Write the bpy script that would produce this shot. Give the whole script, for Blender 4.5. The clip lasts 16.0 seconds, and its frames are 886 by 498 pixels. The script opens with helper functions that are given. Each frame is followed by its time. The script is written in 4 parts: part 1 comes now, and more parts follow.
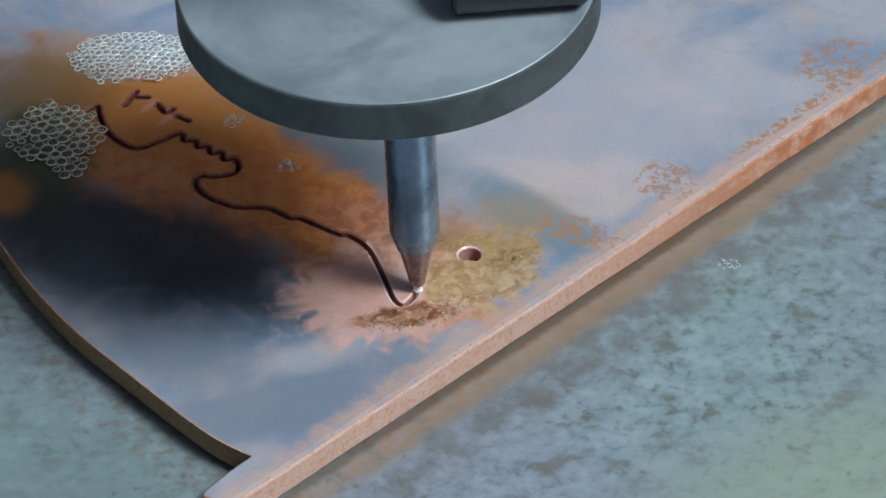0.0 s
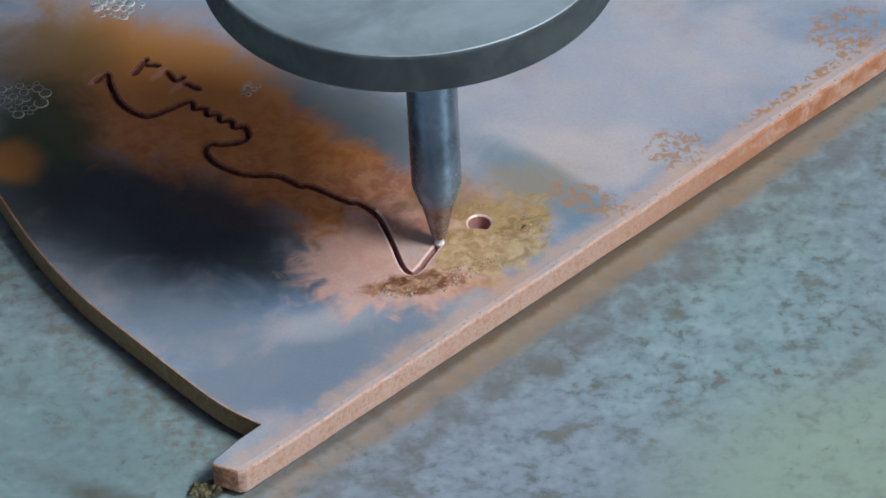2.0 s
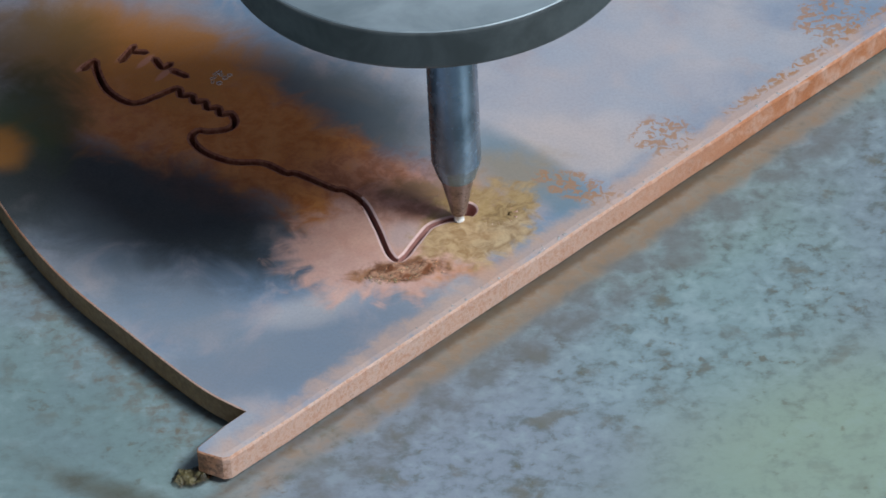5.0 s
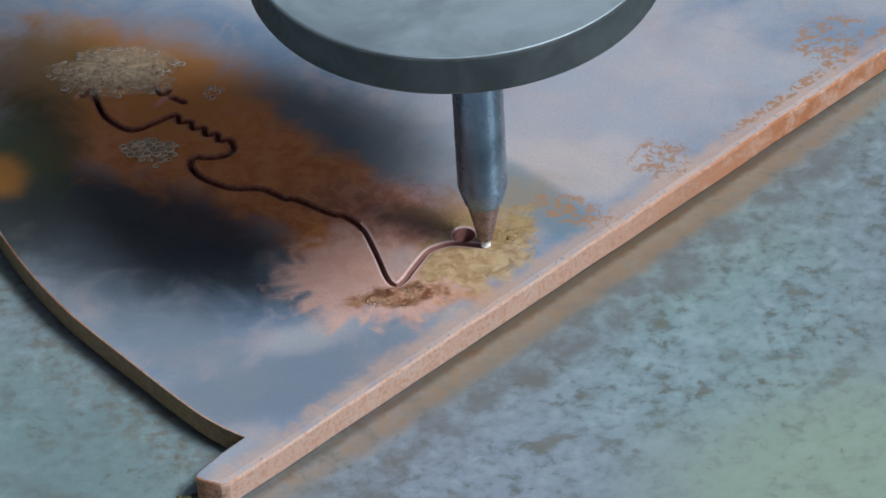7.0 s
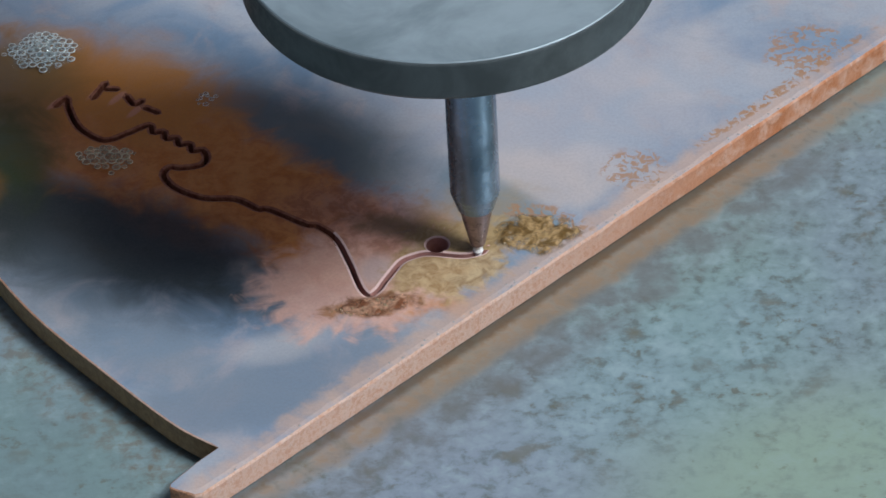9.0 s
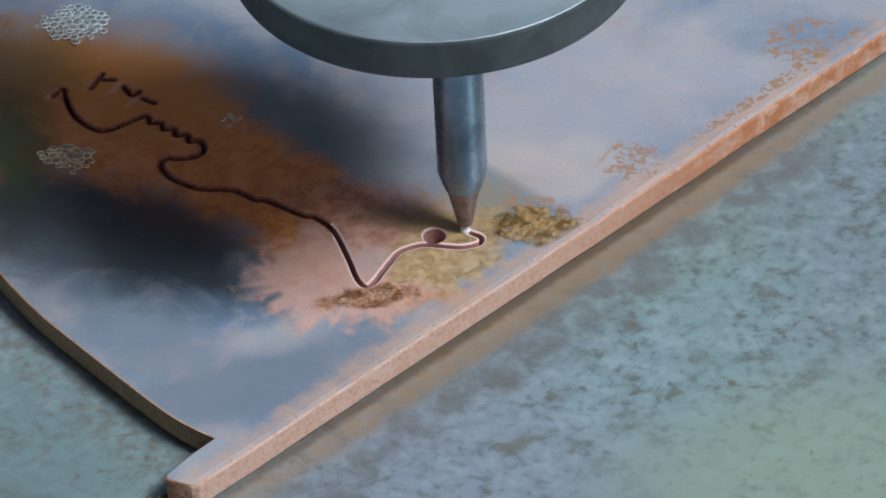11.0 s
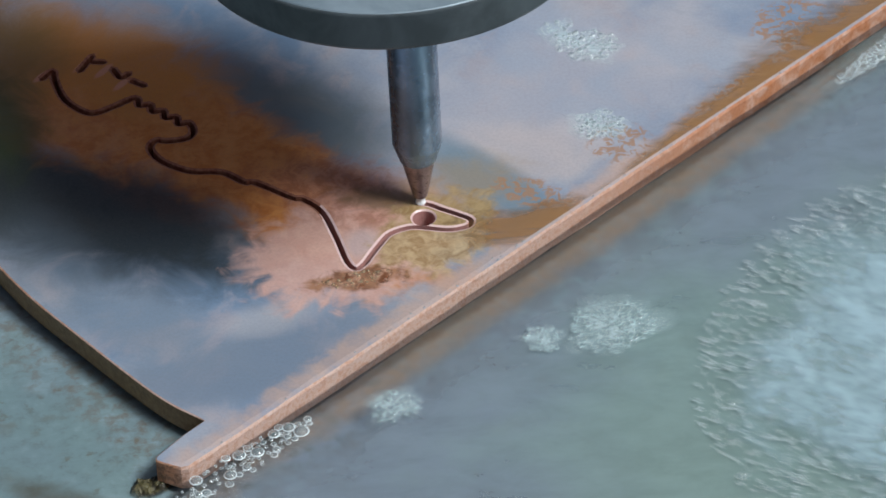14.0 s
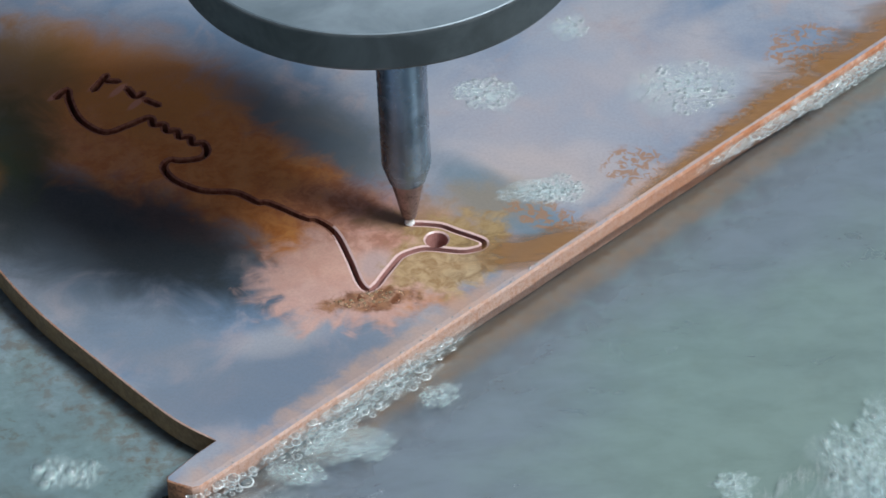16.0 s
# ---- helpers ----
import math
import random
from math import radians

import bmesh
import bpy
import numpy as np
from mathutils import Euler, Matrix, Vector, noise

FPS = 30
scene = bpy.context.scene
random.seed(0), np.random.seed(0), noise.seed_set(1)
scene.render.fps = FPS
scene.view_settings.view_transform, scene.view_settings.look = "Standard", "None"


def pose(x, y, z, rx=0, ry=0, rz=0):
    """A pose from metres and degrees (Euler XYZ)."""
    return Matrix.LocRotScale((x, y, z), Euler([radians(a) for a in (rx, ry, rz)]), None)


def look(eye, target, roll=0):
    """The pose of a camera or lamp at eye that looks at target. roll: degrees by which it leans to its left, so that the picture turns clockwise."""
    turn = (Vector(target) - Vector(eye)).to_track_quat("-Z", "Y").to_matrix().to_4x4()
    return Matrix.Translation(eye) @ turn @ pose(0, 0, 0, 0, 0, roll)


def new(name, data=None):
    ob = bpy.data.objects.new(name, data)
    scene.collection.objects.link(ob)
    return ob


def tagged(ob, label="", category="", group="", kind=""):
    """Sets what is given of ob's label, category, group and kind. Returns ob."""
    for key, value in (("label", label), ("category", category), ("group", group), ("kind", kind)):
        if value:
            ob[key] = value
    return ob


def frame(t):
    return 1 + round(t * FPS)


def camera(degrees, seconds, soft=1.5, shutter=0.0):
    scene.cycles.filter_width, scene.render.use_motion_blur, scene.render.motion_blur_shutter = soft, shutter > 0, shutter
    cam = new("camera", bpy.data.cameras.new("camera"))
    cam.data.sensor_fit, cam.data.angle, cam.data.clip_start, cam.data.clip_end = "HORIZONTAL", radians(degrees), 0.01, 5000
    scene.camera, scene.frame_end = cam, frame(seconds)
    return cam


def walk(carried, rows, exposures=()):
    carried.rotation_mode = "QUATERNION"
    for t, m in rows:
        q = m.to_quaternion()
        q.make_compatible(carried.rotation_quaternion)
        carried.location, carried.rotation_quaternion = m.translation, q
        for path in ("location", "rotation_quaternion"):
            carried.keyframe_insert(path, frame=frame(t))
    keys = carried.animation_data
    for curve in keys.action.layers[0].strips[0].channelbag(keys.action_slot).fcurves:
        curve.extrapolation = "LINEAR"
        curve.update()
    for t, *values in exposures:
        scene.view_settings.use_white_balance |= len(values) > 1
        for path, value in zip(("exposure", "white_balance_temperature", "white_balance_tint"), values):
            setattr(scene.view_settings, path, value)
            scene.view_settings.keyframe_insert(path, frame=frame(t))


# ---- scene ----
# A water-jet head cuts a slot in a wet rusty steel plate; lengths in mm are scaled by MM.
MM = 0.001
THICK = 0.0052
BED = -0.0052
cam = camera(12, 16.0, soft=1.6, shutter=0.35)
walk(cam, [
    (0.0, look((0.00000, -0.46302, 0.39406), (0.00000, 0.00000, 0), -2.680)),
    (0.5, look((0.00021, -0.46302, 0.39405), (-0.00010, -0.00248, 0), -2.609)),
    (1.0, look((0.00043, -0.46303, 0.39404), (-0.00135, -0.00386, 0), -2.809)),
    (1.5, look((0.00064, -0.46303, 0.39403), (-0.00110, -0.00416, 0), -2.795)),
    (2.0, look((0.00086, -0.46304, 0.39403), (-0.00158, -0.00690, 0), -2.887)),
    (2.5, look((0.00107, -0.46305, 0.39402), (-0.00155, -0.00923, 0), -2.789)),
    (3.0, look((0.00128, -0.46305, 0.39401), (-0.00115, -0.00687, 0), -2.853)),
    (3.5, look((0.00150, -0.46306, 0.39400), (-0.00022, -0.00788, 0), -2.564)),
    (3.7, look((0.00194, -0.46307, 0.39399), (-0.00024, -0.00892, 0), -2.669)),
    (5.8, look((0.00655, -0.46321, 0.39382), (0.00193, -0.01007, 0), -3.215)),
    (6.0, look((0.00699, -0.46323, 0.39381), (0.00226, -0.00804, 0), -3.296)),
    (6.5, look((0.00699, -0.46323, 0.39381), (0.00147, -0.00921, 0), -3.270)),
    (7.0, look((0.00699, -0.46323, 0.39381), (0.00072, -0.00450, 0), -3.562)),
    (7.5, look((0.00699, -0.46323, 0.39381), (0.00019, -0.00375, 0), -3.724)),
    (8.0, look((0.00699, -0.46323, 0.39381), (0.00394, -0.00646, 0), -3.361)),
    (8.5, look((0.00699, -0.46323, 0.39381), (0.00537, -0.00324, 0), -2.985)),
    (8.7, look((0.00699, -0.46323, 0.39381), (0.00515, -0.00282, 0), -3.249)),
    (10.8, look((0.00699, -0.46323, 0.39381), (0.00282, -0.00188, 0), -3.296)),
    (11.0, look((0.00699, -0.46323, 0.39381), (0.00497, -0.00457, 0), -3.123)),
    (11.5, look((0.00699, -0.46323, 0.39381), (0.00714, -0.00479, 0), -2.833)),
    (12.0, look((0.00699, -0.46323, 0.39381), (0.00339, -0.00428, 0), -2.954)),
    (12.5, look((0.00699, -0.46323, 0.39381), (0.00412, -0.00658, 0), -3.269)),
    (13.0, look((0.00699, -0.46323, 0.39381), (0.00435, -0.00645, 0), -3.013)),
    (13.5, look((0.00699, -0.46323, 0.39381), (0.00504, -0.00838, 0), -2.978)),
    (14.0, look((0.00699, -0.46323, 0.39381), (0.00635, -0.00863, 0), -3.090)),
    (14.5, look((0.00699, -0.46323, 0.39381), (0.00469, -0.00579, 0), -2.914)),
    (15.0, look((0.00699, -0.46323, 0.39381), (0.00384, -0.00491, 0), -3.148)),
    (15.5, look((0.00699, -0.46323, 0.39381), (0.00471, -0.00459, 0), -2.854)),
    (16.0, look((0.00699, -0.46323, 0.39381), (0.00465, -0.00371, 0), -2.790)),
])

# ---- world and light ----
SUN_DIR = Vector((0.53, -0.30, 0.80)).normalized()
world = bpy.data.worlds.new("sky")
scene.world = world
world.use_nodes = True
wn = world.node_tree.nodes
sky = wn.new("ShaderNodeTexSky")
sky.sky_type, sky.sun_disc = "NISHITA", False
sky.sun_elevation = math.asin(SUN_DIR.z)
sky.sun_rotation = math.atan2(SUN_DIR.x, SUN_DIR.y)
sky.air_density, sky.dust_density, sky.ozone_density = 0.7, 5.5, 1.0
wn["Background"].inputs["Strength"].default_value = 0.05
world.node_tree.links.new(sky.outputs["Color"], wn["Background"].inputs["Color"])
sun = new("sun", bpy.data.lights.new("sun", "SUN"))
sun.data.energy, sun.data.angle, sun.data.color = 3.38, radians(18), (0.85, 0.94, 1.0)
sun.matrix_world = look(SUN_DIR * 3, (0, 0, 0))
scene.view_settings.exposure = 0.0


# ---- node helpers ----
class Mat:
    """A node material whose coordinates are object space in millimetres."""

    def __init__(self, name):
        self.m = bpy.data.materials.new(name)
        self.m.use_nodes = True
        self.nt = self.m.node_tree
        self.b = self.nt.nodes["Principled BSDF"]
        co = self.node("ShaderNodeTexCoord").outputs["Object"]
        sc = self.node("ShaderNodeVectorMath", operation="SCALE")
        self.link(co, sc.inputs[0])
        sc.inputs["Scale"].default_value = 1000.0
        self.v = sc.outputs[0]

    def node(self, kind, operation=None):
        n = self.nt.nodes.new(kind)
        if operation:
            n.operation = operation
        return n

    def link(self, a, b):
        self.nt.links.new(a, b)

    def put(self, value, socket):
        if isinstance(value, bpy.types.NodeSocket):
            self.link(value, socket)
        elif isinstance(value, tuple) and len(value) == 3 and socket.type == "RGBA":
            socket.default_value = (*value, 1)
        else:
            socket.default_value = value

    def noise(self, scale, detail=4.0, rough=0.55, distort=0.0, vec=None):
        n = self.node("ShaderNodeTexNoise")
        self.link(vec or self.v, n.inputs["Vector"])
        n.inputs["Scale"].default_value = scale
        n.inputs["Detail"].default_value = detail
        n.inputs["Roughness"].default_value = rough
        n.inputs["Distortion"].default_value = distort
        return n.outputs["Fac"]

    def cells(self, scale, vec=None):
        n = self.node("ShaderNodeTexVoronoi")
        self.link(vec or self.v, n.inputs["Vector"])
        n.inputs["Scale"].default_value = scale
        return n.outputs["Distance"]

    def math(self, op, a, b=0.0):
        n = self.node("ShaderNodeMath", op)
        self.put(a, n.inputs[0])
        self.put(b, n.inputs[1])
        return n.outputs[0]

    def ramp(self, fac, lo, hi, a=0.0, b=1.0):
        n = self.node("ShaderNodeMapRange")
        n.interpolation_type = "SMOOTHSTEP"
        self.put(fac, n.inputs["Value"])
        for key, val in (("From Min", lo), ("From Max", hi), ("To Min", a), ("To Max", b)):
            n.inputs[key].default_value = val
        return n.outputs["Result"]

    def mix(self, fac, a, b):
        n = self.node("ShaderNodeMix")
        n.data_type = "RGBA"
        self.put(fac, n.inputs[0])
        self.put(a, n.inputs[6])
        self.put(b, n.inputs[7])
        return n.outputs[2]

    def blob(self, cx, cy, rx, ry, angle, warp, amp, soft):
        """A soft patch: 1 inside an ellipse whose rim is frayed by warp, 0 outside."""
        n = self.node("ShaderNodeMapping")
        n.vector_type = "TEXTURE"
        self.link(self.v, n.inputs["Vector"])
        n.inputs["Location"].default_value = (cx, cy, 0)
        n.inputs["Rotation"].default_value = (0, 0, radians(angle))
        n.inputs["Scale"].default_value = (rx, ry, 1000)
        ln = self.node("ShaderNodeVectorMath", "LENGTH")
        self.link(n.outputs[0], ln.inputs[0])
        d = self.math("ADD", ln.outputs["Value"], self.math("MULTIPLY", self.math("SUBTRACT", warp, 0.5), amp))
        return self.ramp(d, 1 - soft, 1 + soft, 1.0, 0.0)

    def rays(self, cx, cy, scale, detail=3.0):
        """Noise that runs outward from a point like the fingers of a splash."""
        d = self.node("ShaderNodeVectorMath", "SUBTRACT")
        self.link(self.v, d.inputs[0])
        d.inputs[1].default_value = (cx, cy, 0)
        fl = self.node("ShaderNodeVectorMath", "MULTIPLY")
        self.link(d.outputs[0], fl.inputs[0])
        fl.inputs[1].default_value = (1, 1, 0)
        un = self.node("ShaderNodeVectorMath", "NORMALIZE")
        self.link(fl.outputs[0], un.inputs[0])
        return self.noise(scale, detail, 0.6, 0.15, un.outputs[0])

    def blob_axis(self, angle, width=5.5, off=-18.0, axis="Y"):
        """Distance across a line at that angle through the plate's edge, in widths."""
        n = self.node("ShaderNodeMapping")
        n.vector_type = "TEXTURE"
        self.link(self.v, n.inputs["Vector"])
        n.inputs["Rotation"].default_value = (0, 0, radians(angle))
        sp = self.node("ShaderNodeSeparateXYZ")
        self.link(n.outputs[0], sp.inputs[0])
        return self.math("DIVIDE", self.math("SUBTRACT", sp.outputs[axis], off), width)

    def finish(self, color, rough=0.5, metal=0.0, bump=None, strength=0.3, dist=0.0002, coat=0.0, coat_rough=0.1, spec=None):
        b = self.b
        self.put(color, b.inputs["Base Color"])
        self.put(rough, b.inputs["Roughness"])
        self.put(metal, b.inputs["Metallic"])
        self.put(coat, b.inputs["Coat Weight"])
        b.inputs["Coat Roughness"].default_value = coat_rough
        if spec is not None:
            b.inputs["Specular IOR Level"].default_value = spec
        if bump is not None:
            n = self.node("ShaderNodeBump")
            n.inputs["Strength"].default_value = strength
            n.inputs["Distance"].default_value = dist
            self.link(bump, n.inputs["Height"])
            self.link(n.outputs[0], b.inputs["Normal"])
            if coat:
                self.link(n.outputs[0], b.inputs["Coat Normal"])
        return self.m


# ---- materials ----
def plate_top():
    p = Mat("wet_rusty_plate")
    w1 = p.noise(0.10, 5, 0.6, 0.6)
    w2 = p.noise(0.35, 6, 0.62, 0.35)
    fine = p.noise(2.2, 5, 0.65)
    broad = p.noise(0.045, 4, 0.5, 0.8)
    cloud = p.noise(0.07, 3, 0.5, 0.3)

    def stain_or_shade(c, colour, amount, cx, cy, rx, ry, angle, warp=w1, amp=1.2, soft=0.5):
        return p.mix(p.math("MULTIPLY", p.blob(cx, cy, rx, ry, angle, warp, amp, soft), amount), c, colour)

    c = p.mix(p.ramp(broad, 0.36, 0.62), (0.17, 0.255, 0.37), (0.36, 0.38, 0.435))
    c = p.mix(p.ramp(w1, 0.5, 0.68, 0.0, 0.5), c, (0.44, 0.35, 0.34))
    c = p.mix(p.ramp(w2, 0.50, 0.75, 0.0, 0.3), c, (0.17, 0.21, 0.27))
    # pink bloom over the far side, broken by grey-blue clouds
    c = stain_or_shade(c, (0.50, 0.455, 0.475), 0.6, 26, 27, 26, 17, 35, amp=1.6, soft=0.6)
    c = p.mix(p.math("MULTIPLY", p.blob(30, 30, 40, 24, 40, w1, 1.0, 0.6), p.ramp(cloud, 0.48, 0.62, 0.0, 0.45)), c, (0.31, 0.37, 0.46))
    c = stain_or_shade(c, (0.55, 0.46, 0.43), 0.55, 20, 12, 10, 6, -25, amp=1.6)
    # slate-blue ground between the splash and the corner
    c = stain_or_shade(c, (0.17, 0.215, 0.28), 0.85, -22, -31, 24, 7, 22, amp=1.6)
    c = stain_or_shade(c, (0.19, 0.235, 0.29), 0.75, -38, -20, 16, 8, -40, amp=1.4)
    c = stain_or_shade(c, (0.42, 0.41, 0.43), 0.5, -20, -22, 7, 3, 10, amp=1.6)
    # grey-blue sweep past the silt
    c = stain_or_shade(c, (0.16, 0.235, 0.29), 0.85, 15, 4, 15, 4.2, -50, amp=1.0, soft=0.35)
    c = stain_or_shade(c, (0.165, 0.265, 0.37), 0.85, 13, -12, 14, 3.8, 44, amp=1.3, soft=0.45)
    # dark patches either side of the slurry: wet stains with the guard's shadow painted in
    c = stain_or_shade(c, (0.018, 0.023, 0.022), 0.94, -45, 5.0, 32, 12.5, -28, amp=1.1, soft=0.45)
    c = stain_or_shade(c, (0.09, 0.12, 0.15), 0.5, -54, -4, 14, 8, -50)
    c = stain_or_shade(c, (0.105, 0.125, 0.125), 0.75, -16, 24, 19, 9, -35)
    c = stain_or_shade(c, (0.03, 0.038, 0.035), 0.8, -65, 8, 11, 11, 0)
    # rust slurry running from the old cut to the tip
    rust = p.mix(p.ramp(w2, 0.32, 0.66), (0.50, 0.15, 0.018), (0.62, 0.25, 0.065))
    c = stain_or_shade(c, rust, 0.9, -44, 26, 20, 10.5, -36, amp=1.4, soft=0.4)
    c = p.mix(p.blob(-25, 15.0, 39, 9.6, -46, w1, 1.6, 0.3), c, rust)
    c = stain_or_shade(c, (0.50, 0.20, 0.035), 0.9, -46, 39, 20, 11, -25, amp=1.5)
    c = stain_or_shade(c, (0.19, 0.12, 0.04), 0.8, -60, 42, 10, 10, 0, amp=1.5)
    c = stain_or_shade(c, (0.055, 0.072, 0.022), 0.9, -60.5, 25, 7.5, 11, 15, amp=1.4)
    c = stain_or_shade(c, (0.40, 0.17, 0.03), 0.85, -64, 17, 4, 4.5, 20)
    c = stain_or_shade(c, (0.10, 0.035, 0.015), 0.35, -32, 6, 12, 4.5, -30, w2, 1.4)
    # rubbed pink strokes beside the old marks
    for cx, cy, rx in ((-46.3, 38.6, 2.4), (-43.4, 36.4, 1.9), (-40.6, 33.0, 1.8), (-52.8, 35.9, 1.5)):
        c = stain_or_shade(c, (0.62, 0.30, 0.25), 0.6, cx, cy, rx, 0.55, 52, w2, 0.8, 0.35)
    # pink splash round the bend, frayed into fingers
    spread = p.noise(0.19, 2.2, 0.5, 0.9)
    fray = p.math("ADD", p.math("MULTIPLY", p.rays(-6, -8, 3.2, 2.0), 0.55), p.math("MULTIPLY", p.noise(0.26, 4, 0.55, 0.9), 0.45))
    c = stain_or_shade(c, p.mix(w2, (0.52, 0.27, 0.205), (0.72, 0.47, 0.40)), 0.9, -7.0, -7, 14.8, 11.8, 20, fray, 2.1, 0.22)
    c = stain_or_shade(c, p.mix(p.ramp(w2, 0.4, 0.62), (0.33, 0.12, 0.065), (0.55, 0.255, 0.18)), 0.65, -5, 4.5, 14, 6.5, -22, w2, 1.8, 0.45)
    c = stain_or_shade(c, (0.15, 0.10, 0.035), 0.6, -1.5, 2.5, 7, 2.4, -18, w2, 1.4)
    c = stain_or_shade(c, (0.47, 0.38, 0.38), 0.6, -5.2, -6.4, 2.6, 3.0, -20, w2, 1.0)
    # ochre silt ahead of the tip
    silt = p.ramp(p.noise(0.45, 5, 0.65, 1.0), 0.34, 0.66)
    ragged = p.math("ADD", p.math("MULTIPLY", spread, 0.5), p.math("MULTIPLY", w2, 0.5))
    c = stain_or_shade(c, p.mix(silt, (0.30, 0.175, 0.06), (0.54, 0.385, 0.205)), 0.88, 6.2, -5.0, 9.6, 7.6, 38, ragged, 2.4, 0.2)
    c = stain_or_shade(c, p.mix(silt, (0.16, 0.095, 0.022), (0.34, 0.22, 0.07)), 0.5, 9.5, -1.5, 5, 3.0, 25, w2, 2.2, 0.35)
    c = stain_or_shade(c, (0.36, 0.24, 0.11), 0.5, 9, 5.5, 9, 5.5, 10, w2, 1.4, 0.6)
    # red-brown scum under the bend
    c = stain_or_shade(c, p.mix(silt, (0.15, 0.055, 0.02), (0.36, 0.17, 0.08)), 0.9, -5.6, -14.0, 6.2, 2.3, 8, w2, 2.6, 0.3)
    # tan stain creeping in from the rim
    c = p.mix(p.math("MULTIPLY", p.blob(21.4, -3.6, 80, 1.9, 41.56, p.noise(0.3, 5, 0.6, 0.5), 2.6, 0.7), 0.65), c, (0.56, 0.37, 0.28))
    # rust flecks
    fleck = p.ramp(p.noise(0.75, 5, 0.6, 0.9), 0.485, 0.55)
    for cx, cy, rx, ry, a in ((60.5, 39.5, 6.2, 5, 40), (33, 13, 4.5, 4.5, 30), (20, 2.5, 6.5, 3, -30), (50, 24, 9, 1.0, 41), (60, 33, 14, 1.1, 41.5)):
        c = p.mix(p.math("MULTIPLY", p.math("MULTIPLY", p.blob(cx, cy, rx, ry, a, w2, 1.2, 0.2), fleck), 0.8), c, (0.38, 0.20, 0.10))
    c = p.mix(p.ramp(fine, 0.3, 0.8, 0.0, 0.18), c, (0.12, 0.11, 0.11))
    r = p.ramp(w2, 0.3, 0.7, 0.28, 0.5)
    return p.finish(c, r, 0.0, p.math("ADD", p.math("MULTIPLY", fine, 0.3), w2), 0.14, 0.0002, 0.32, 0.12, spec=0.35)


def bed_top():
    p = Mat("mottled_wet_bed")
    st = p.node("ShaderNodeMapping")
    p.link(p.v, st.inputs["Vector"])
    st.inputs["Scale"].default_value = (0.85, 0.95, 1.0)
    sv = st.outputs[0]
    w1 = p.noise(0.035, 3, 0.5, 0.4)
    w2 = p.noise(0.22, 5, 0.6, 0.25, sv)
    w3 = p.noise(0.62, 4, 0.62, 0.25, sv)
    w4 = p.noise(0.09, 4, 0.58, 0.5, sv)
    both = p.math("ADD", p.math("MULTIPLY", w2, 0.6), p.math("MULTIPLY", w3, 0.4))
    c = p.mix(p.ramp(w1, 0.36, 0.64), (0.205, 0.26, 0.30), (0.205, 0.285, 0.285))
    # tints of the large fields: blue-grey by the plate's corner, teal up the bed, sage further out
    c = p.mix(p.math("MULTIPLY", p.blob(0, -46, 34, 16, 25, w1, 1.2, 0.6), 0.65), c, (0.235, 0.275, 0.35))
    c = p.mix(p.math("MULTIPLY", p.blob(38, -22, 22, 13, 40, w1, 1.2, 0.6), 0.6), c, (0.215, 0.325, 0.345))
    c = p.mix(p.math("MULTIPLY", p.blob(54, -50, 24, 17, 20, w1, 1.2, 0.6), 0.7), c, (0.265, 0.355, 0.27))
    c = p.mix(p.math("MULTIPLY", p.blob(-58, -38, 26, 20, -30, w1, 1.0, 0.6), 0.7), c, (0.145, 0.222, 0.23))
    # smudges, dense up the bed and by the plate, faint over the sage field
    dense = p.math("MULTIPLY", p.ramp(w4, 0.32, 0.56, 0.5, 1.0), p.math("SUBTRACT", 1.0, p.math("MULTIPLY", p.blob(50, -50, 30, 17, 20, w1, 1.0, 0.6), 0.7)))
    dense = p.math("MULTIPLY", dense, p.math("SUBTRACT", 1.0, p.math("MULTIPLY", p.blob(-62, -42, 30, 22, -35, w1, 0.8, 0.5), 0.5)))
    c = p.mix(p.math("MULTIPLY", p.ramp(both, 0.47, 0.64, 0.0, 0.72), dense), c, (0.10, 0.132, 0.135))
    c = p.mix(p.math("MULTIPLY", p.ramp(w3, 0.50, 0.68, 0.0, 0.35), dense), c, (0.105, 0.13, 0.125))
    c = p.mix(p.math("MULTIPLY", p.ramp(both, 0.49, 0.35, 0.0, 0.55), dense), c, (0.31, 0.40, 0.44))
    c = p.mix(p.math("MULTIPLY", p.ramp(w2, 0.56, 0.70, 0.0, 0.55), dense), c, (0.15, 0.125, 0.085))
    c = p.mix(p.math("MULTIPLY", p.math("MULTIPLY", p.ramp(w3, 0.58, 0.68, 0.0, 1.0), p.ramp(w4, 0.5, 0.62)), 0.5), c, (0.13, 0.105, 0.06))
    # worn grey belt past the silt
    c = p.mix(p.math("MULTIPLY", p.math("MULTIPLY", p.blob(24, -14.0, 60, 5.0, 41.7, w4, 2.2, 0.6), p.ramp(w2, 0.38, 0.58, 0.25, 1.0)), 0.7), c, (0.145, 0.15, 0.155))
    # tan silt bank along the plate's edge
    c = p.mix(p.math("MULTIPLY", p.math("MULTIPLY", p.blob(24, -6.4, 75, 2.6, 41.7, w2, 2.0, 0.5), p.ramp(w3, 0.62, 0.40, 0.7, 1.0)), 0.88), c, (0.235, 0.16, 0.10))
    # dark brown line at the plate's foot: grime plus contact shade painted in
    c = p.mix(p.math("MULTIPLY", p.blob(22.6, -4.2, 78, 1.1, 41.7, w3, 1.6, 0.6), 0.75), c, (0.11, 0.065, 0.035))
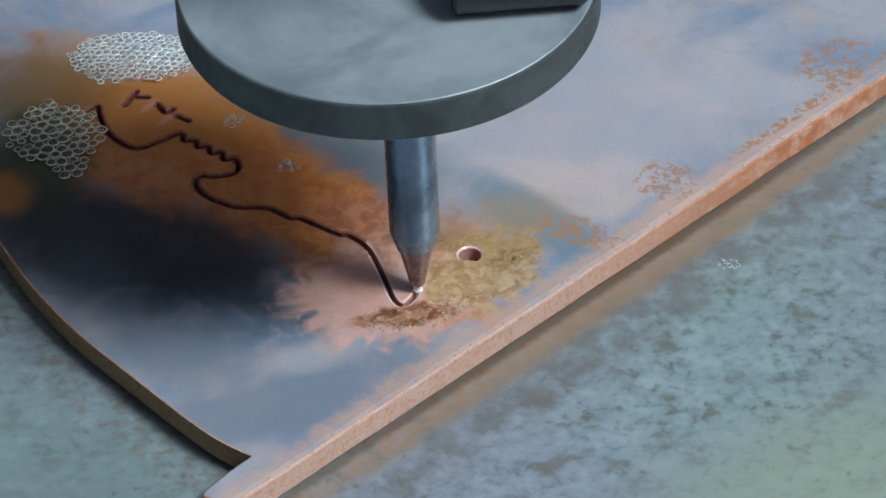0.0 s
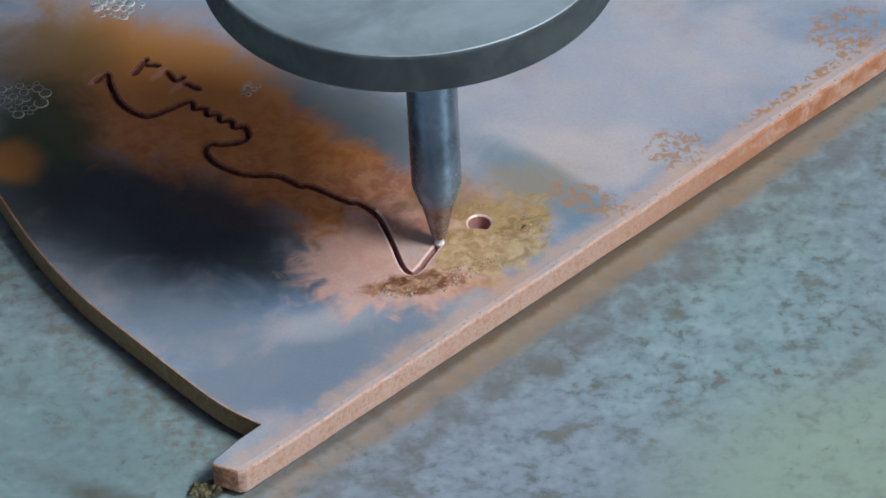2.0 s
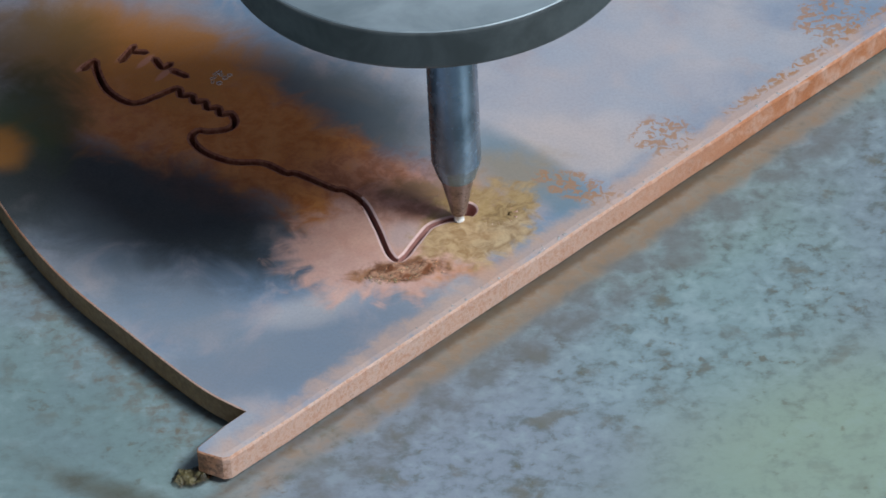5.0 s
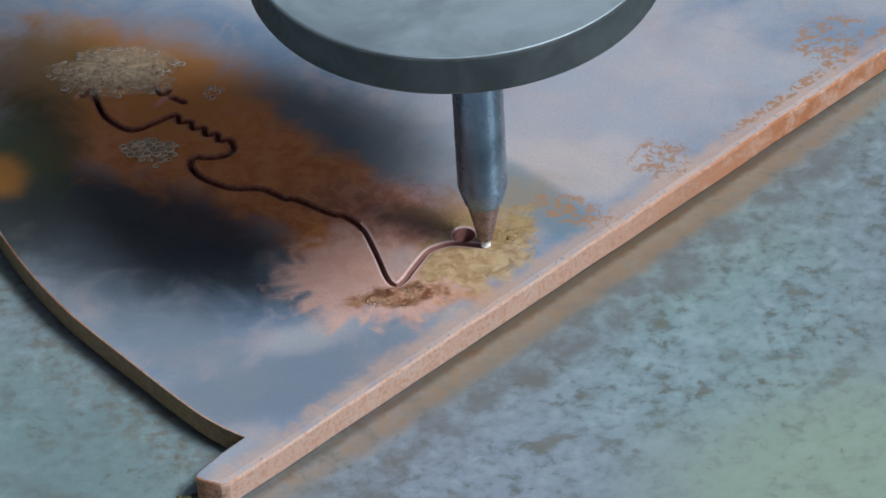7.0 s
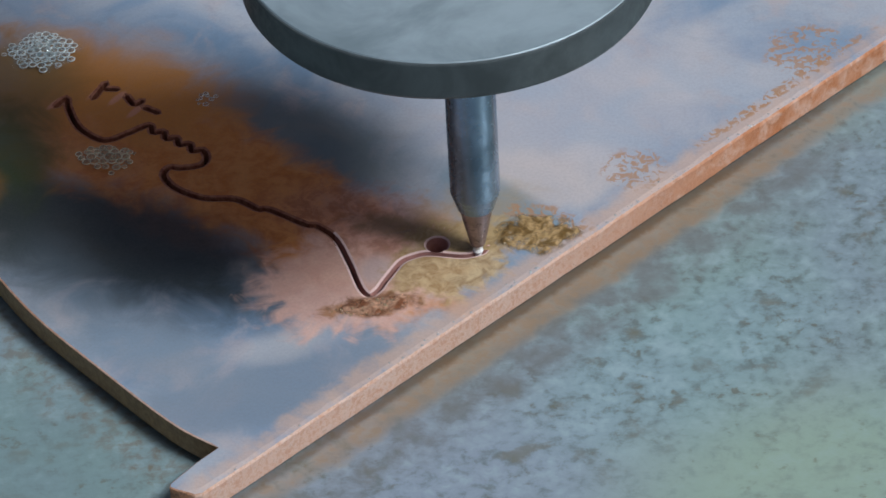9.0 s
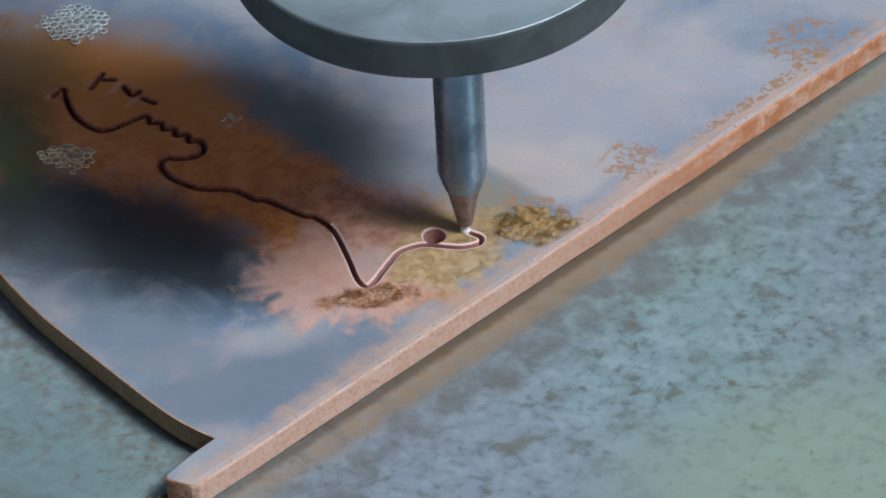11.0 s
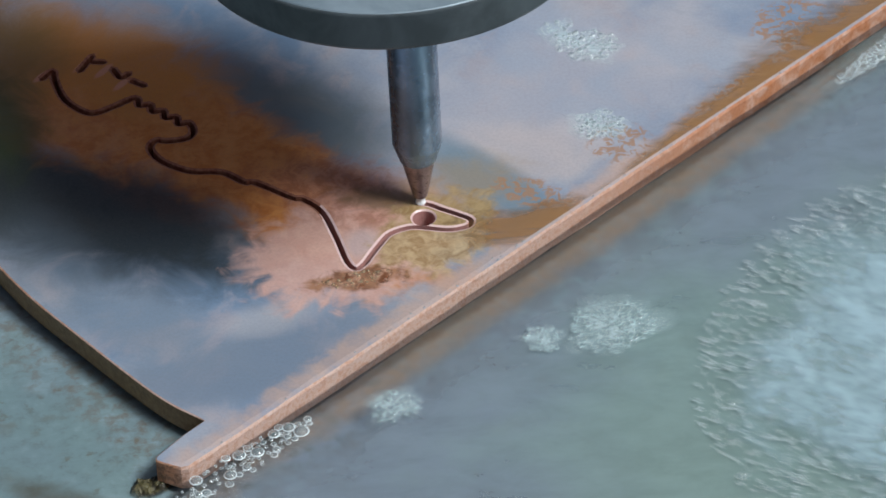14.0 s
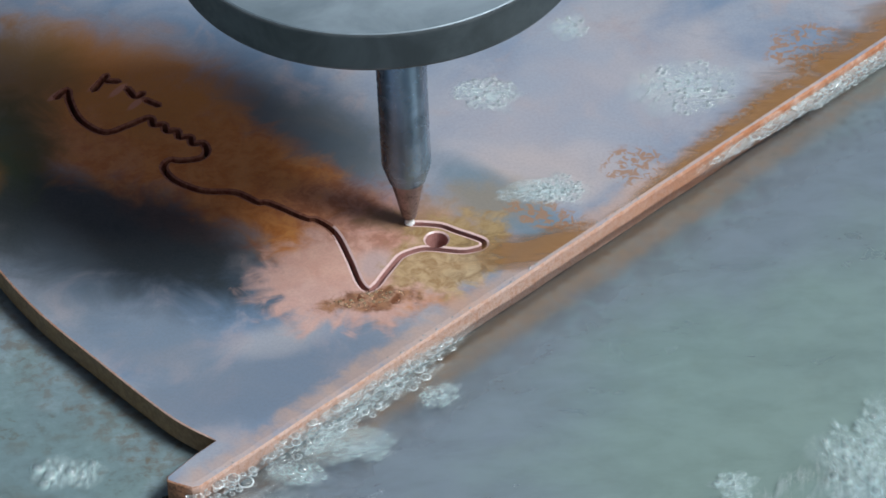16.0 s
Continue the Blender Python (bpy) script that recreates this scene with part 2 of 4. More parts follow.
    # rust dust beside the cut-away side
    c = p.mix(p.math("MULTIPLY", p.math("MULTIPLY", p.blob(-46, -26, 34, 4.5, -50, w2, 2.4, 0.6), p.ramp(w3, 0.42, 0.66)), 0.45), c, (0.18, 0.13, 0.095))
    c = p.mix(p.math("MULTIPLY", p.blob(-42, -54, 16, 2.4, -32, w2, 2.4, 0.6), 0.7), c, (0.075, 0.065, 0.04))
    return p.finish(c, p.ramp(w2, 0.3, 0.7, 0.3, 0.55), 0.0, p.math("ADD", w2, p.math("MULTIPLY", w3, 0.4)), 0.4, 0.0005, 0.4, 0.15)


def plate_side():
    p = Mat("rusty_plate_side")
    w2 = p.noise(0.3, 6, 0.65, 0.5)
    w3 = p.noise(1.3, 5, 0.7)
    c = p.mix(p.ramp(w2, 0.36, 0.66), (0.44, 0.165, 0.07), (0.58, 0.30, 0.19))
    c = p.mix(p.math("MULTIPLY", p.blob(-8, -31, 52, 40, 41, w2, 1.4, 0.5), 0.75), c, p.mix(p.ramp(w3, 0.35, 0.65), (0.50, 0.30, 0.22), (0.68, 0.53, 0.47)))
    c = p.mix(p.ramp(w2, 0.48, 0.68, 0.0, 0.35), c, (0.60, 0.48, 0.44))
    c = p.mix(p.ramp(w3, 0.54, 0.72, 0.0, 0.55), c, (0.24, 0.10, 0.045))
    # bare rusty end of the corner
    c = p.mix(p.math("MULTIPLY", p.blob(-33.2, -49.5, 3.0, 2.2, -35, w3, 1.2, 0.4), 0.8), c, p.mix(p.ramp(w3, 0.4, 0.6), (0.16, 0.07, 0.03), (0.45, 0.19, 0.08)))
    return p.finish(c, p.ramp(w3, 0.3, 0.7, 0.28, 0.6), 0.0, w3, 0.6, 0.0003, p.ramp(w2, 0.42, 0.6, 0.1, 0.6), 0.1)


def old_cut():
    # darker and browner than the front edge
    p = Mat("brown_cut_side")
    w3 = p.noise(0.9, 5, 0.65)
    return p.finish(p.mix(p.ramp(w3, 0.3, 0.7), (0.20, 0.105, 0.028), (0.32, 0.185, 0.065)), 0.55, 0.0, w3, 0.3, 0.0002, 0.2, 0.2)


def aged_lip():
    p = Mat("rusted_slot_wall")
    w3 = p.noise(1.2, 4, 0.6)
    return p.finish(p.mix(p.ramp(w3, 0.3, 0.7), (0.20, 0.06, 0.035), (0.36, 0.15, 0.09)), 0.6, 0.0, w3, 0.2, 0.0001)


def cut_wall():
    p = Mat("fresh_cut_metal")
    n = p.noise(1.5, 4, 0.6)
    return p.finish(p.mix(n, (0.36, 0.15, 0.13), (0.56, 0.31, 0.28)), 0.3, 0.0, n, 0.2, 0.0001)


def fresh_lip():
    p = Mat("rubbed_bright_lip")
    n = p.noise(1.5, 4, 0.6)
    return p.finish(p.mix(n, (0.60, 0.37, 0.33), (0.82, 0.63, 0.60)), 0.3, 0.0, n, 0.2, 0.0001)


def steel(name, dark, light, rough_lo, rough_hi, scale, metal=0.9):
    p = Mat(name)
    n = p.noise(scale, 5, 0.6, 0.5)
    f = p.noise(scale * 8, 4, 0.6)
    c = p.mix(p.ramp(n, 0.3, 0.7), dark, light)
    return p.finish(c, p.ramp(f, 0.3, 0.7, rough_lo, rough_hi), metal, f, 0.12, 0.0001)


def clear_film(name, colour, solid, rough, bump_scale=0.0, holes=0, gloss=0.0, second=None, patchy=None):
    """A film of bubbles or cloudy water: part of the light goes straight through."""
    p = Mat(name)
    n = p.noise(bump_scale or 0.5, 4, 0.6, 0.8)
    if second:  # flowing water: drawn out along the stream
        run = p.node("ShaderNodeMapping")
        p.link(p.v, run.inputs["Vector"])
        run.inputs["Rotation"].default_value = (0, 0, radians(-12))
        run.inputs["Scale"].default_value = (0.45, 0.8, 1.0)
        n = p.noise(bump_scale, 5, 0.58, 0.25, run.outputs[0])
        colour = p.mix(p.blob(62, -38, 46, 32, 30, p.noise(0.03, 4, 0.6, 0.5), 1.6, 0.5), colour, second)
    if patchy:
        colour = p.mix(p.ramp(p.noise(0.45, 4, 0.6, 0.6), 0.42, 0.60), colour, patchy)
    p.finish(colour, rough, 0.0, n if bump_scale else None, 0.12 if second else 0.5, 0.0006)
    out = p.nt.nodes["Material Output"]
    tr = p.node("ShaderNodeBsdfTransparent")
    mx = p.node("ShaderNodeMixShader")
    if holes == 1:
        lace = p.math("MULTIPLY", p.ramp(p.noise(0.16, 5, 0.65, 0.6), 0.40, 0.60), p.ramp(p.noise(0.9, 4, 0.7), 0.34, 0.58))
        p.put(p.math("MULTIPLY", lace, solid), mx.inputs[0])
    elif holes == 4:
        at = p.node("ShaderNodeAttribute")
        at.attribute_name = "thin"
        body = p.ramp(p.math("ADD", p.math("MULTIPLY", p.noise(0.5, 4, 0.65, 0.4), 0.5), p.math("MULTIPLY", p.noise(1.6, 3, 0.6), 0.5)), 0.32, 0.64, 0.3, 1.0)
        p.put(p.math("MULTIPLY", p.math("MULTIPLY", body, at.outputs["Fac"]), solid), mx.inputs[0])
    elif holes == 5:
        at = p.node("ShaderNodeAttribute")
        at.attribute_name = "thin"
        p.put(p.ramp(at.outputs["Fac"], 0.0, 0.3, 0.0, solid), mx.inputs[0])
    elif holes == 3:
        lace = p.math("ADD", p.math("MULTIPLY", p.noise(0.14, 3, 0.55, 0.8), 0.6), p.math("MULTIPLY", p.noise(0.7, 3, 0.6), 0.4))
        p.put(p.math("MULTIPLY", p.math("MULTIPLY", p.ramp(lace, 0.30, 0.66, 0.35, 1.0), p.blob(0, 0, 25, 16, 60, p.noise(0.08, 5, 0.65, 0.6), 1.9, 0.45)), solid), mx.inputs[0])
    elif holes == 2:
        st = p.node("ShaderNodeMapping")
        p.link(p.v, st.inputs["Vector"])
        st.inputs["Rotation"].default_value = (0, 0, radians(-8))
        st.inputs["Scale"].default_value = (0.3, 1.3, 1.0)
        along = p.blob_axis(41.56, 1.0, 0.0, "X")
        reach = p.ramp(along, 18.0, 75.0, 1.0, 7.5)
        grain = p.math("ADD", p.math("MULTIPLY", p.noise(0.30, 5, 0.6, 0.5, st.outputs[0]), 0.65), p.math("MULTIPLY", p.noise(0.09, 4, 0.6, 0.5), 0.35))
        across = p.math("DIVIDE", p.math("ABSOLUTE", p.blob_axis(41.56, 1.0, -18.2)), reach)
        fade = p.ramp(p.math("ADD", across, p.math("MULTIPLY", p.math("SUBTRACT", grain, 0.5), -2.2)), 0.0, 1.3, 1.0, 0.0)
        begin = p.ramp(p.math("ADD", along, p.math("MULTIPLY", p.math("SUBTRACT", p.noise(0.22, 4, 0.6, 0.6), 0.5), 26.0)), 8.0, 40.0)
        fan = p.math("MULTIPLY", p.blob(18.5, -4.2, 8.0, 3.4, 16, grain, 2.4, 0.5), 0.9)
        p.put(p.math("MULTIPLY", p.math("MAXIMUM", p.math("MULTIPLY", fade, begin), fan), solid), mx.inputs[0])
    else:
        murk = p.ramp(n, 0.3, 0.7, solid * (0.88 if second else 0.75), min(1, solid * (1.12 if second else 1.25)))
        if second:  # clearer over the silt bank
            murk = p.math("MULTIPLY", murk, p.ramp(p.math("ADD", p.blob_axis(41.56, 1.0, -18.2), p.math("MULTIPLY", p.math("SUBTRACT", p.noise(0.2, 4, 0.6, 0.5), 0.5), 7.0)), -15.0, -2.5, 1.0, 0.08))
        p.put(murk, mx.inputs[0])
    p.link(tr.outputs[0], mx.inputs[1])
    p.link(p.b.outputs[0], mx.inputs[2])
    last = mx
    if gloss:
        fr = p.node("ShaderNodeFresnel")
        fr.inputs["IOR"].default_value = 1.33
        gl = p.node("ShaderNodeBsdfGlossy")
        gl.inputs["Roughness"].default_value = 0.05
        last = p.node("ShaderNodeMixShader")
        p.put(p.math("MINIMUM", p.math("MULTIPLY", fr.outputs[0], gloss), 0.9), last.inputs[0])
        p.link(mx.outputs[0], last.inputs[1])
        p.link(gl.outputs[0], last.inputs[2])
    p.link(last.outputs[0], out.inputs["Surface"])
    return p.m


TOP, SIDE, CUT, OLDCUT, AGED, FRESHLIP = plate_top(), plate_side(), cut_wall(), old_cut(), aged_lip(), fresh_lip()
BEDMAT = bed_top()
# guard face toned lighter, rim darker: lit top and shaded side put into colour
DISC = steel("lit_guard_top", (0.17, 0.22, 0.25), (0.31, 0.38, 0.43), 0.36, 0.55, 0.06, 0.2)
GUARDRIM = steel("shaded_guard_rim", (0.038, 0.048, 0.053), (0.08, 0.098, 0.108), 0.34, 0.52, 0.10, 0.1)
TUBE = steel("blued_steel", (0.11, 0.17, 0.23), (0.30, 0.42, 0.55), 0.20, 0.30, 0.07, 0.65)
TIPMAT = steel("worn_tip_steel", (0.15, 0.105, 0.10), (0.36, 0.27, 0.26), 0.25, 0.4, 0.4, 0.5)
BLACK = steel("black_fitting", (0.012, 0.012, 0.016), (0.03, 0.03, 0.035), 0.3, 0.5, 0.2, 0.0)
BUBBLE = clear_film("bubble_skin", (0.72, 0.88, 0.90), 0.2, 0.05, gloss=4.0)
CELL = clear_film("clear_bubble_skin", (0.72, 0.88, 0.90), 0.07, 0.05, gloss=1.3)
GREENRIM = clear_film("greenish_bubble_rim", (0.80, 0.86, 0.66), 0.8, 0.08, gloss=3.0)
WETRIM = clear_film("aqua_bubble_rim", (0.66, 0.92, 0.90), 0.7, 0.08, gloss=3.0)
RIM = clear_film("bubble_rim", (0.90, 0.98, 0.99), 0.95, 0.08, gloss=3.2)
FROTH = clear_film("froth_film", (0.76, 0.92, 0.93), 0.45, 0.2, 0.6, 4)
SURGEFILM = clear_film("surge_film", (0.46, 0.63, 0.70), 0.75, 0.25, 0.5, 3)
SURGEFOAM = clear_film("bright_surge_film", (0.48, 0.68, 0.74), 0.9, 0.25, 0.5, 3)
CREST = clear_film("white_crest_film", (0.66, 0.80, 0.88), 0.85, 0.25, 0.5, 4)
TANFROTH = clear_film("tan_froth", (0.74, 0.60, 0.40), 0.95, 0.3, 0.8, 4)
TANSKIN = clear_film("tan_bubble_skin", (0.60, 0.46, 0.28), 0.4, 0.12, gloss=1.1)
AMBERRIM = clear_film("amber_bubble_rim", (0.86, 0.78, 0.58), 0.8, 0.1, gloss=2.5)
OCHRE = clear_film("wet_ochre_silt", (0.40, 0.26, 0.12), 1.6, 0.35, 0.9, 4, patchy=(0.15, 0.085, 0.026))
REDSILT = clear_film("wet_red_brown_silt", (0.52, 0.29, 0.19), 1.3, 0.3, 1.2, 4, patchy=(0.20, 0.075, 0.035))
CRUMB = clear_film("dark_rust_crumbs", (0.10, 0.085, 0.035), 1.8, 0.5, 1.2, 4, patchy=(0.035, 0.028, 0.016))
LATHER = clear_film("grey_brown_lather", (0.62, 0.55, 0.38), 1.0, 0.25, 0.8, 5, patchy=(0.30, 0.16, 0.07))
PIT = steel("dark_lather_pit", (0.05, 0.03, 0.012), (0.16, 0.085, 0.04), 0.15, 0.3, 0.6, 0.0)
WATER = clear_film("cloudy_water", (0.26, 0.318, 0.372), 0.6, 0.10, 0.22, gloss=1.0, second=(0.283, 0.393, 0.366))
SILT = clear_film("brown_silt_wash", (0.34, 0.175, 0.065), 0.8, 0.3, 0.3, 2)
DROP = clear_film("clear_drop", (0.9, 0.94, 0.96), 0.4, 0.04, gloss=5.0)
JET = clear_film("white_spray", (0.96, 0.98, 1.0), 0.97, 0.2)


# ---- mesh helpers ----
def link_mesh(name, bm, materials, parent=None, label="", smooth=False):
    me = bpy.data.meshes.new(name)
    bm.normal_update()
    if smooth:
        for f in bm.faces:
            f.smooth = True
    bm.to_mesh(me)
    bm.free()
    for m in materials:
        me.materials.append(m)
    ob = new(name, me)
    ob.parent = parent
    if label:
        tagged(ob, label)
    return ob


def lathe(profile, seg=64, centre=(0, 0)):
    """A solid of revolution about z from (radius, height) pairs in metres."""
    bm = bmesh.new()
    rings = []
    for r, z in profile:
        if r < 1e-7:
            rings.append([bm.verts.new((centre[0], centre[1], z))])
        else:
            rings.append([bm.verts.new((centre[0] + r * math.cos(2 * math.pi * i / seg), centre[1] + r * math.sin(2 * math.pi * i / seg), z)) for i in range(seg)])
    for a, b in zip(rings, rings[1:]):
        for i in range(seg):
            j = (i + 1) % seg
            if len(a) == 1 and len(b) > 1:
                bm.faces.new((a[0], b[j], b[i]))
            elif len(b) == 1 and len(a) > 1:
                bm.faces.new((a[i], a[j], b[0]))
            elif len(a) > 1:
                bm.faces.new((a[i], a[j], b[j], b[i]))
    return bm


def resample(points, step):
    """Even stations along a smooth (Catmull-Rom) line through points."""
    pts = [Vector(p) for p in points]
    dense = []
    for i in range(len(pts) - 1):
        p0, p1, p2, p3 = pts[max(i - 1, 0)], pts[i], pts[i + 1], pts[min(i + 2, len(pts) - 1)]
        for k in range(12):
            t = k / 12
            dense.append(0.5 * ((2 * p1) + (p2 - p0) * t + (2 * p0 - 5 * p1 + 4 * p2 - p3) * t * t + (3 * p1 - p0 - 3 * p2 + p3) * t ** 3))
    dense.append(pts[-1])
    out, run = [dense[0]], 0.0
    for a, b in zip(dense, dense[1:]):
        d = (b - a).length
        while run + d >= step:
            a = a + (b - a) * ((step - run) / d)
            d = (b - a).length
            out.append(a)
            run = 0.0
        run += d
    return out


# ---- the plate and its cut ----
EDGE_A, EDGE_B = Vector((-29.5, -50.5)), Vector((200.0, 153.0))
EDGE_DIR = (EDGE_B - EDGE_A).normalized()
OUT = Vector((EDGE_DIR.y, -EDGE_DIR.x))
OUTLINE = resample([(-27.5, -41.7), (-34.2, -36.1), (-46.2, -22.0), (-52.9, -13.7), (-58.1, -5.8), (-62.9, 3.1), (-69.0, 17), (-74, 33), (-78, 55), (-80, 160)], 1.5)
OUTLINE = [p for p in OUTLINE] + [Vector((-80, 165)), Vector((200, 165)), EDGE_B] + \
    [EDGE_B.lerp(EDGE_A, k / 260) + Vector((0.66, -0.75)) * 0.12 * noise.noise((k * 0.12, k * 0.05, 4.0)) for k in range(1, 260)] + \
    [EDGE_A, Vector((-30.6, -50.7)), Vector((-32.8, -49.9)), Vector((-34.0, -49.2)), Vector((-34.0, -48.4)), Vector((-30.3, -44.3))]
CURL = [(-52.6, 35.3), (-51.1, 37.2), (-50.7, 34.8), (-49.1, 30.2), (-46.3, 27.1), (-44.3, 26.5), (-41.7, 27.8), (-39.0, 29.4)]
WAVE = []
for k in range(1, 18):
    u = k / 18
    base = Vector((-39.0, 29.4)).lerp(Vector((-30.1, 22.1)), u)
    WAVE.append(base + Vector((0.61, 0.79)) * 0.55 * math.sin(u * 4.5 * 2 * math.pi))
HOOK = [(-29.7, 20.9), (-30.7, 19.4), (-33.5, 19.0), (-35.2, 19.3), (-36.0, 17.4), (-34.1, 14.3), (-30.1, 11.8), (-25.4, 11.1)]
RUN = [(-22.1, 8.6), (-20.4, 8.3), (-15.1, 4.5), (-13.7, 4.2), (-10.9, 1.2), (-8.9, -4.6), (-7.4, -10.1), (-6.1, -11.8), (-4.8, -10.6)]
BEAK = [(-4.0, -9.1), (-2.4, -6.3), (-1.3, -4.7), (0.6, -3.7), (2.7, -3.4), (7.1, -4.3), (9.1, -4.1), (10.3, -3.6), (10.6, -2.8), (10.1, -1.9), (6.5, 0.3), (4.4, 1.6), (1.4, 2.2), (-0.3, 2.3)]
STEP = 0.4
KERF = resample(CURL + WAVE + HOOK + RUN + BEAK, STEP)
START = min(range(len(KERF)), key=lambda i: (KERF[i] - Vector(BEAK[0])).length)  # where the jet stands at the start
HALF, LIP = 0.40, 0.74
HOLE_C, HOLE_R = Vector((3.8, -1.5)), 1.66
BARS = [((-47.0, 36.8), (-45.2, 40.3)), ((-45.2, 38.9), (-43.3, 38.6)), ((-42.0, 36.9), (-40.9, 34.7)), ((-40.4, 34.7), (-39.5, 35.6)), ((-39.1, 33.8), (-37.0, 32.3))]


def sides(line, off):
    """The two borders of a band round a line."""
    left, right = [], []
    for i, p in enumerate(line):
        d = (line[min(i + 1, len(line) - 1)] - line[max(i - 1, 0)]).normalized()
        n = Vector((-d.y, d.x))
        left.append(p + n * off)
        right.append(p - n * off)
    return left, right


def cap(line, off, tail=1.0):
    """A closed loop round a line, with blunt ends; tail: how far the last end reaches, in offs."""
    l, r = sides(line, off)
    d0, d1 = (line[0] - line[1]).normalized() * off, (line[-1] - line[-2]).normalized() * off * tail
    return l + [line[-1] + d1] + r[::-1] + [line[0] + d0]


def far(points, line, closed=False):
    """Least distance of each point from a polyline."""
    a = np.array([tuple(p) for p in line])
    b = np.roll(a, -1, 0) if closed else a[1:]
    a = a if closed else a[:-1]
    best = np.full(len(points), 1e9)
    for s, e in zip(a, b):
        d = e - s
        t = np.clip(((points - s) @ d) / max(d @ d, 1e-12), 0, 1)
        best = np.minimum(best, np.linalg.norm(points - s - t[:, None] * d, axis=1))
    return best


def inside(points, loop):
    a = np.array([tuple(p) for p in loop])
    b = np.roll(a, -1, 0)
    hit = np.zeros(len(points), bool)
    for (x0, y0), (x1, y1) in zip(a, b):
        cross = ((y0 > points[:, 1]) != (y1 > points[:, 1]))
        with np.errstate(divide="ignore", invalid="ignore"):
            hit ^= cross & (points[:, 0] < (x1 - x0) * (points[:, 1] - y0) / (y1 - y0) + x0)
    return hit


def build_plate():
    verts, edges = [], []

    def loop(points):
        n = len(verts)
        verts.extend(Vector(p) for p in points)
        edges.extend((n + i, n + (i + 1) % len(points)) for i in range(len(points)))

    inset = []
    for i, p in enumerate(OUTLINE):
        d = (OUTLINE[(i + 1) % len(OUTLINE)] - OUTLINE[i - 1]).normalized()
        inset.append(p + Vector((d.y, -d.x)) * 0.2)
    loop(OUTLINE)
    loop(inset)
    worn = [(a, a + (b - a) * (4.5 + 1.6 * noise.noise((a.x * 0.5, a.y * 0.5, 8.0)))) for a, b in zip(OUTLINE, inset)]
    loop([b for _, b in worn])
    lines = [KERF] + [resample([a, Vector(a).lerp(Vector(b), 0.5), b], 0.3) for a, b in BARS]
    for ln in lines:
        loop(cap(ln, HALF, 0.02 if ln is KERF else 1.0))
        loop(cap(ln, LIP, 0.02 if ln is KERF else 1.0))
    ring = [Vector((math.cos(2 * math.pi * i / 28), math.sin(2 * math.pi * i / 28))) for i in range(28)]
    loop([HOLE_C + r * HOLE_R for r in ring])
    loop([HOLE_C + r * (HOLE_R + 0.25) for r in ring])
    from mathutils.geometry import delaunay_2d_cdt
    vs, _, fs, _, _, _ = delaunay_2d_cdt(verts, edges, [], 0, 1e-5)
    pts = np.array([tuple(v) for v in vs])
    fs = np.array([tuple(f) for f in fs if len(f) == 3])
    mid = pts[fs].mean(1)
    near = np.minimum.reduce([far(mid, ln) for ln in lines])
    vnear = np.minimum.reduce([far(pts, ln) for ln in lines])
    hole_m, hole_v = np.linalg.norm(mid - np.array(HOLE_C), axis=1), np.linalg.norm(pts - np.array(HOLE_C), axis=1)
    rim_m, rim_v = far(mid, OUTLINE, True), far(pts, OUTLINE, True)
    keep = inside(mid, OUTLINE) & (near > HALF - 0.01) & (hole_m > HOLE_R - 0.03)
    z = np.zeros(len(pts))
    # the milled front edge is rounded by wear, the jet-cut side is crisp
    front = (pts[:, 0] - EDGE_A.x) * OUT.x + (pts[:, 1] - EDGE_A.y) * OUT.y > -2.5
    z[(rim_v > 0.05) & (rim_v < 0.4) & front] = -0.2
    chips = np.array([noise.noise((x * 0.7, y * 0.7, 2.0)) for x, y in pts])
    z[rim_v < 0.05] = np.where(front, -0.6 + 0.28 * chips, -0.14)[rim_v < 0.05]
    z[vnear < HALF + 0.08] = -0.13
    z[hole_v < HOLE_R + 0.05] = -0.2
    loop_a = np.array([tuple(p) for p in OUTLINE])
    loop_in = np.array([tuple(OUTLINE[i] + (q - OUTLINE[i]) * 7.2) for i, q in enumerate(inset)])
    inward = {int(i): loop_in[np.linalg.norm(loop_a - pts[i], axis=1).argmin()] for i in np.nonzero(rim_v < 0.05)[0]}
    bm = bmesh.new()
    top = [bm.verts.new((p[0] * MM, p[1] * MM, h * MM)) for p, h in zip(pts, z)]
    low = {}
    count = {}
    for f, ok, n, hm, rm in zip(fs, keep, near, hole_m, rim_m):
        if not ok:
            continue
        face = bm.faces.new([top[i] for i in f])
        if face.calc_area() > 0 and (pts[f[1]] - pts[f[0]])[0] * (pts[f[2]] - pts[f[0]])[1] - (pts[f[1]] - pts[f[0]])[1] * (pts[f[2]] - pts[f[0]])[0] < 0:
            face.normal_flip()
        old = 4 if pts[f[0]][0] < -11 else 5
        face.material_index = old if n < LIP or hm < HOLE_R + 0.24 else 1 if rm < 0.19 else 0
        for a, b in ((f[0], f[1]), (f[1], f[2]), (f[2], f[0])):
            key = (min(a, b), max(a, b))
            count[key] = count.get(key, 0) + 1
    for (a, b), n in count.items():
        if n != 1:
            continue
        outer = rim_v[a] < 0.05 and rim_v[b] < 0.05
        for i in (a, b):
            if i not in low:
                foot = inward[i] if outer else pts[i]
                mid_v = bm.verts.new((pts[i][0] * MM, pts[i][1] * MM, ((-4.1 if front[i] else -3.7) if outer else -4.9) * MM))
                low[i] = (mid_v, bm.verts.new((foot[0] * MM, foot[1] * MM, -THICK)))
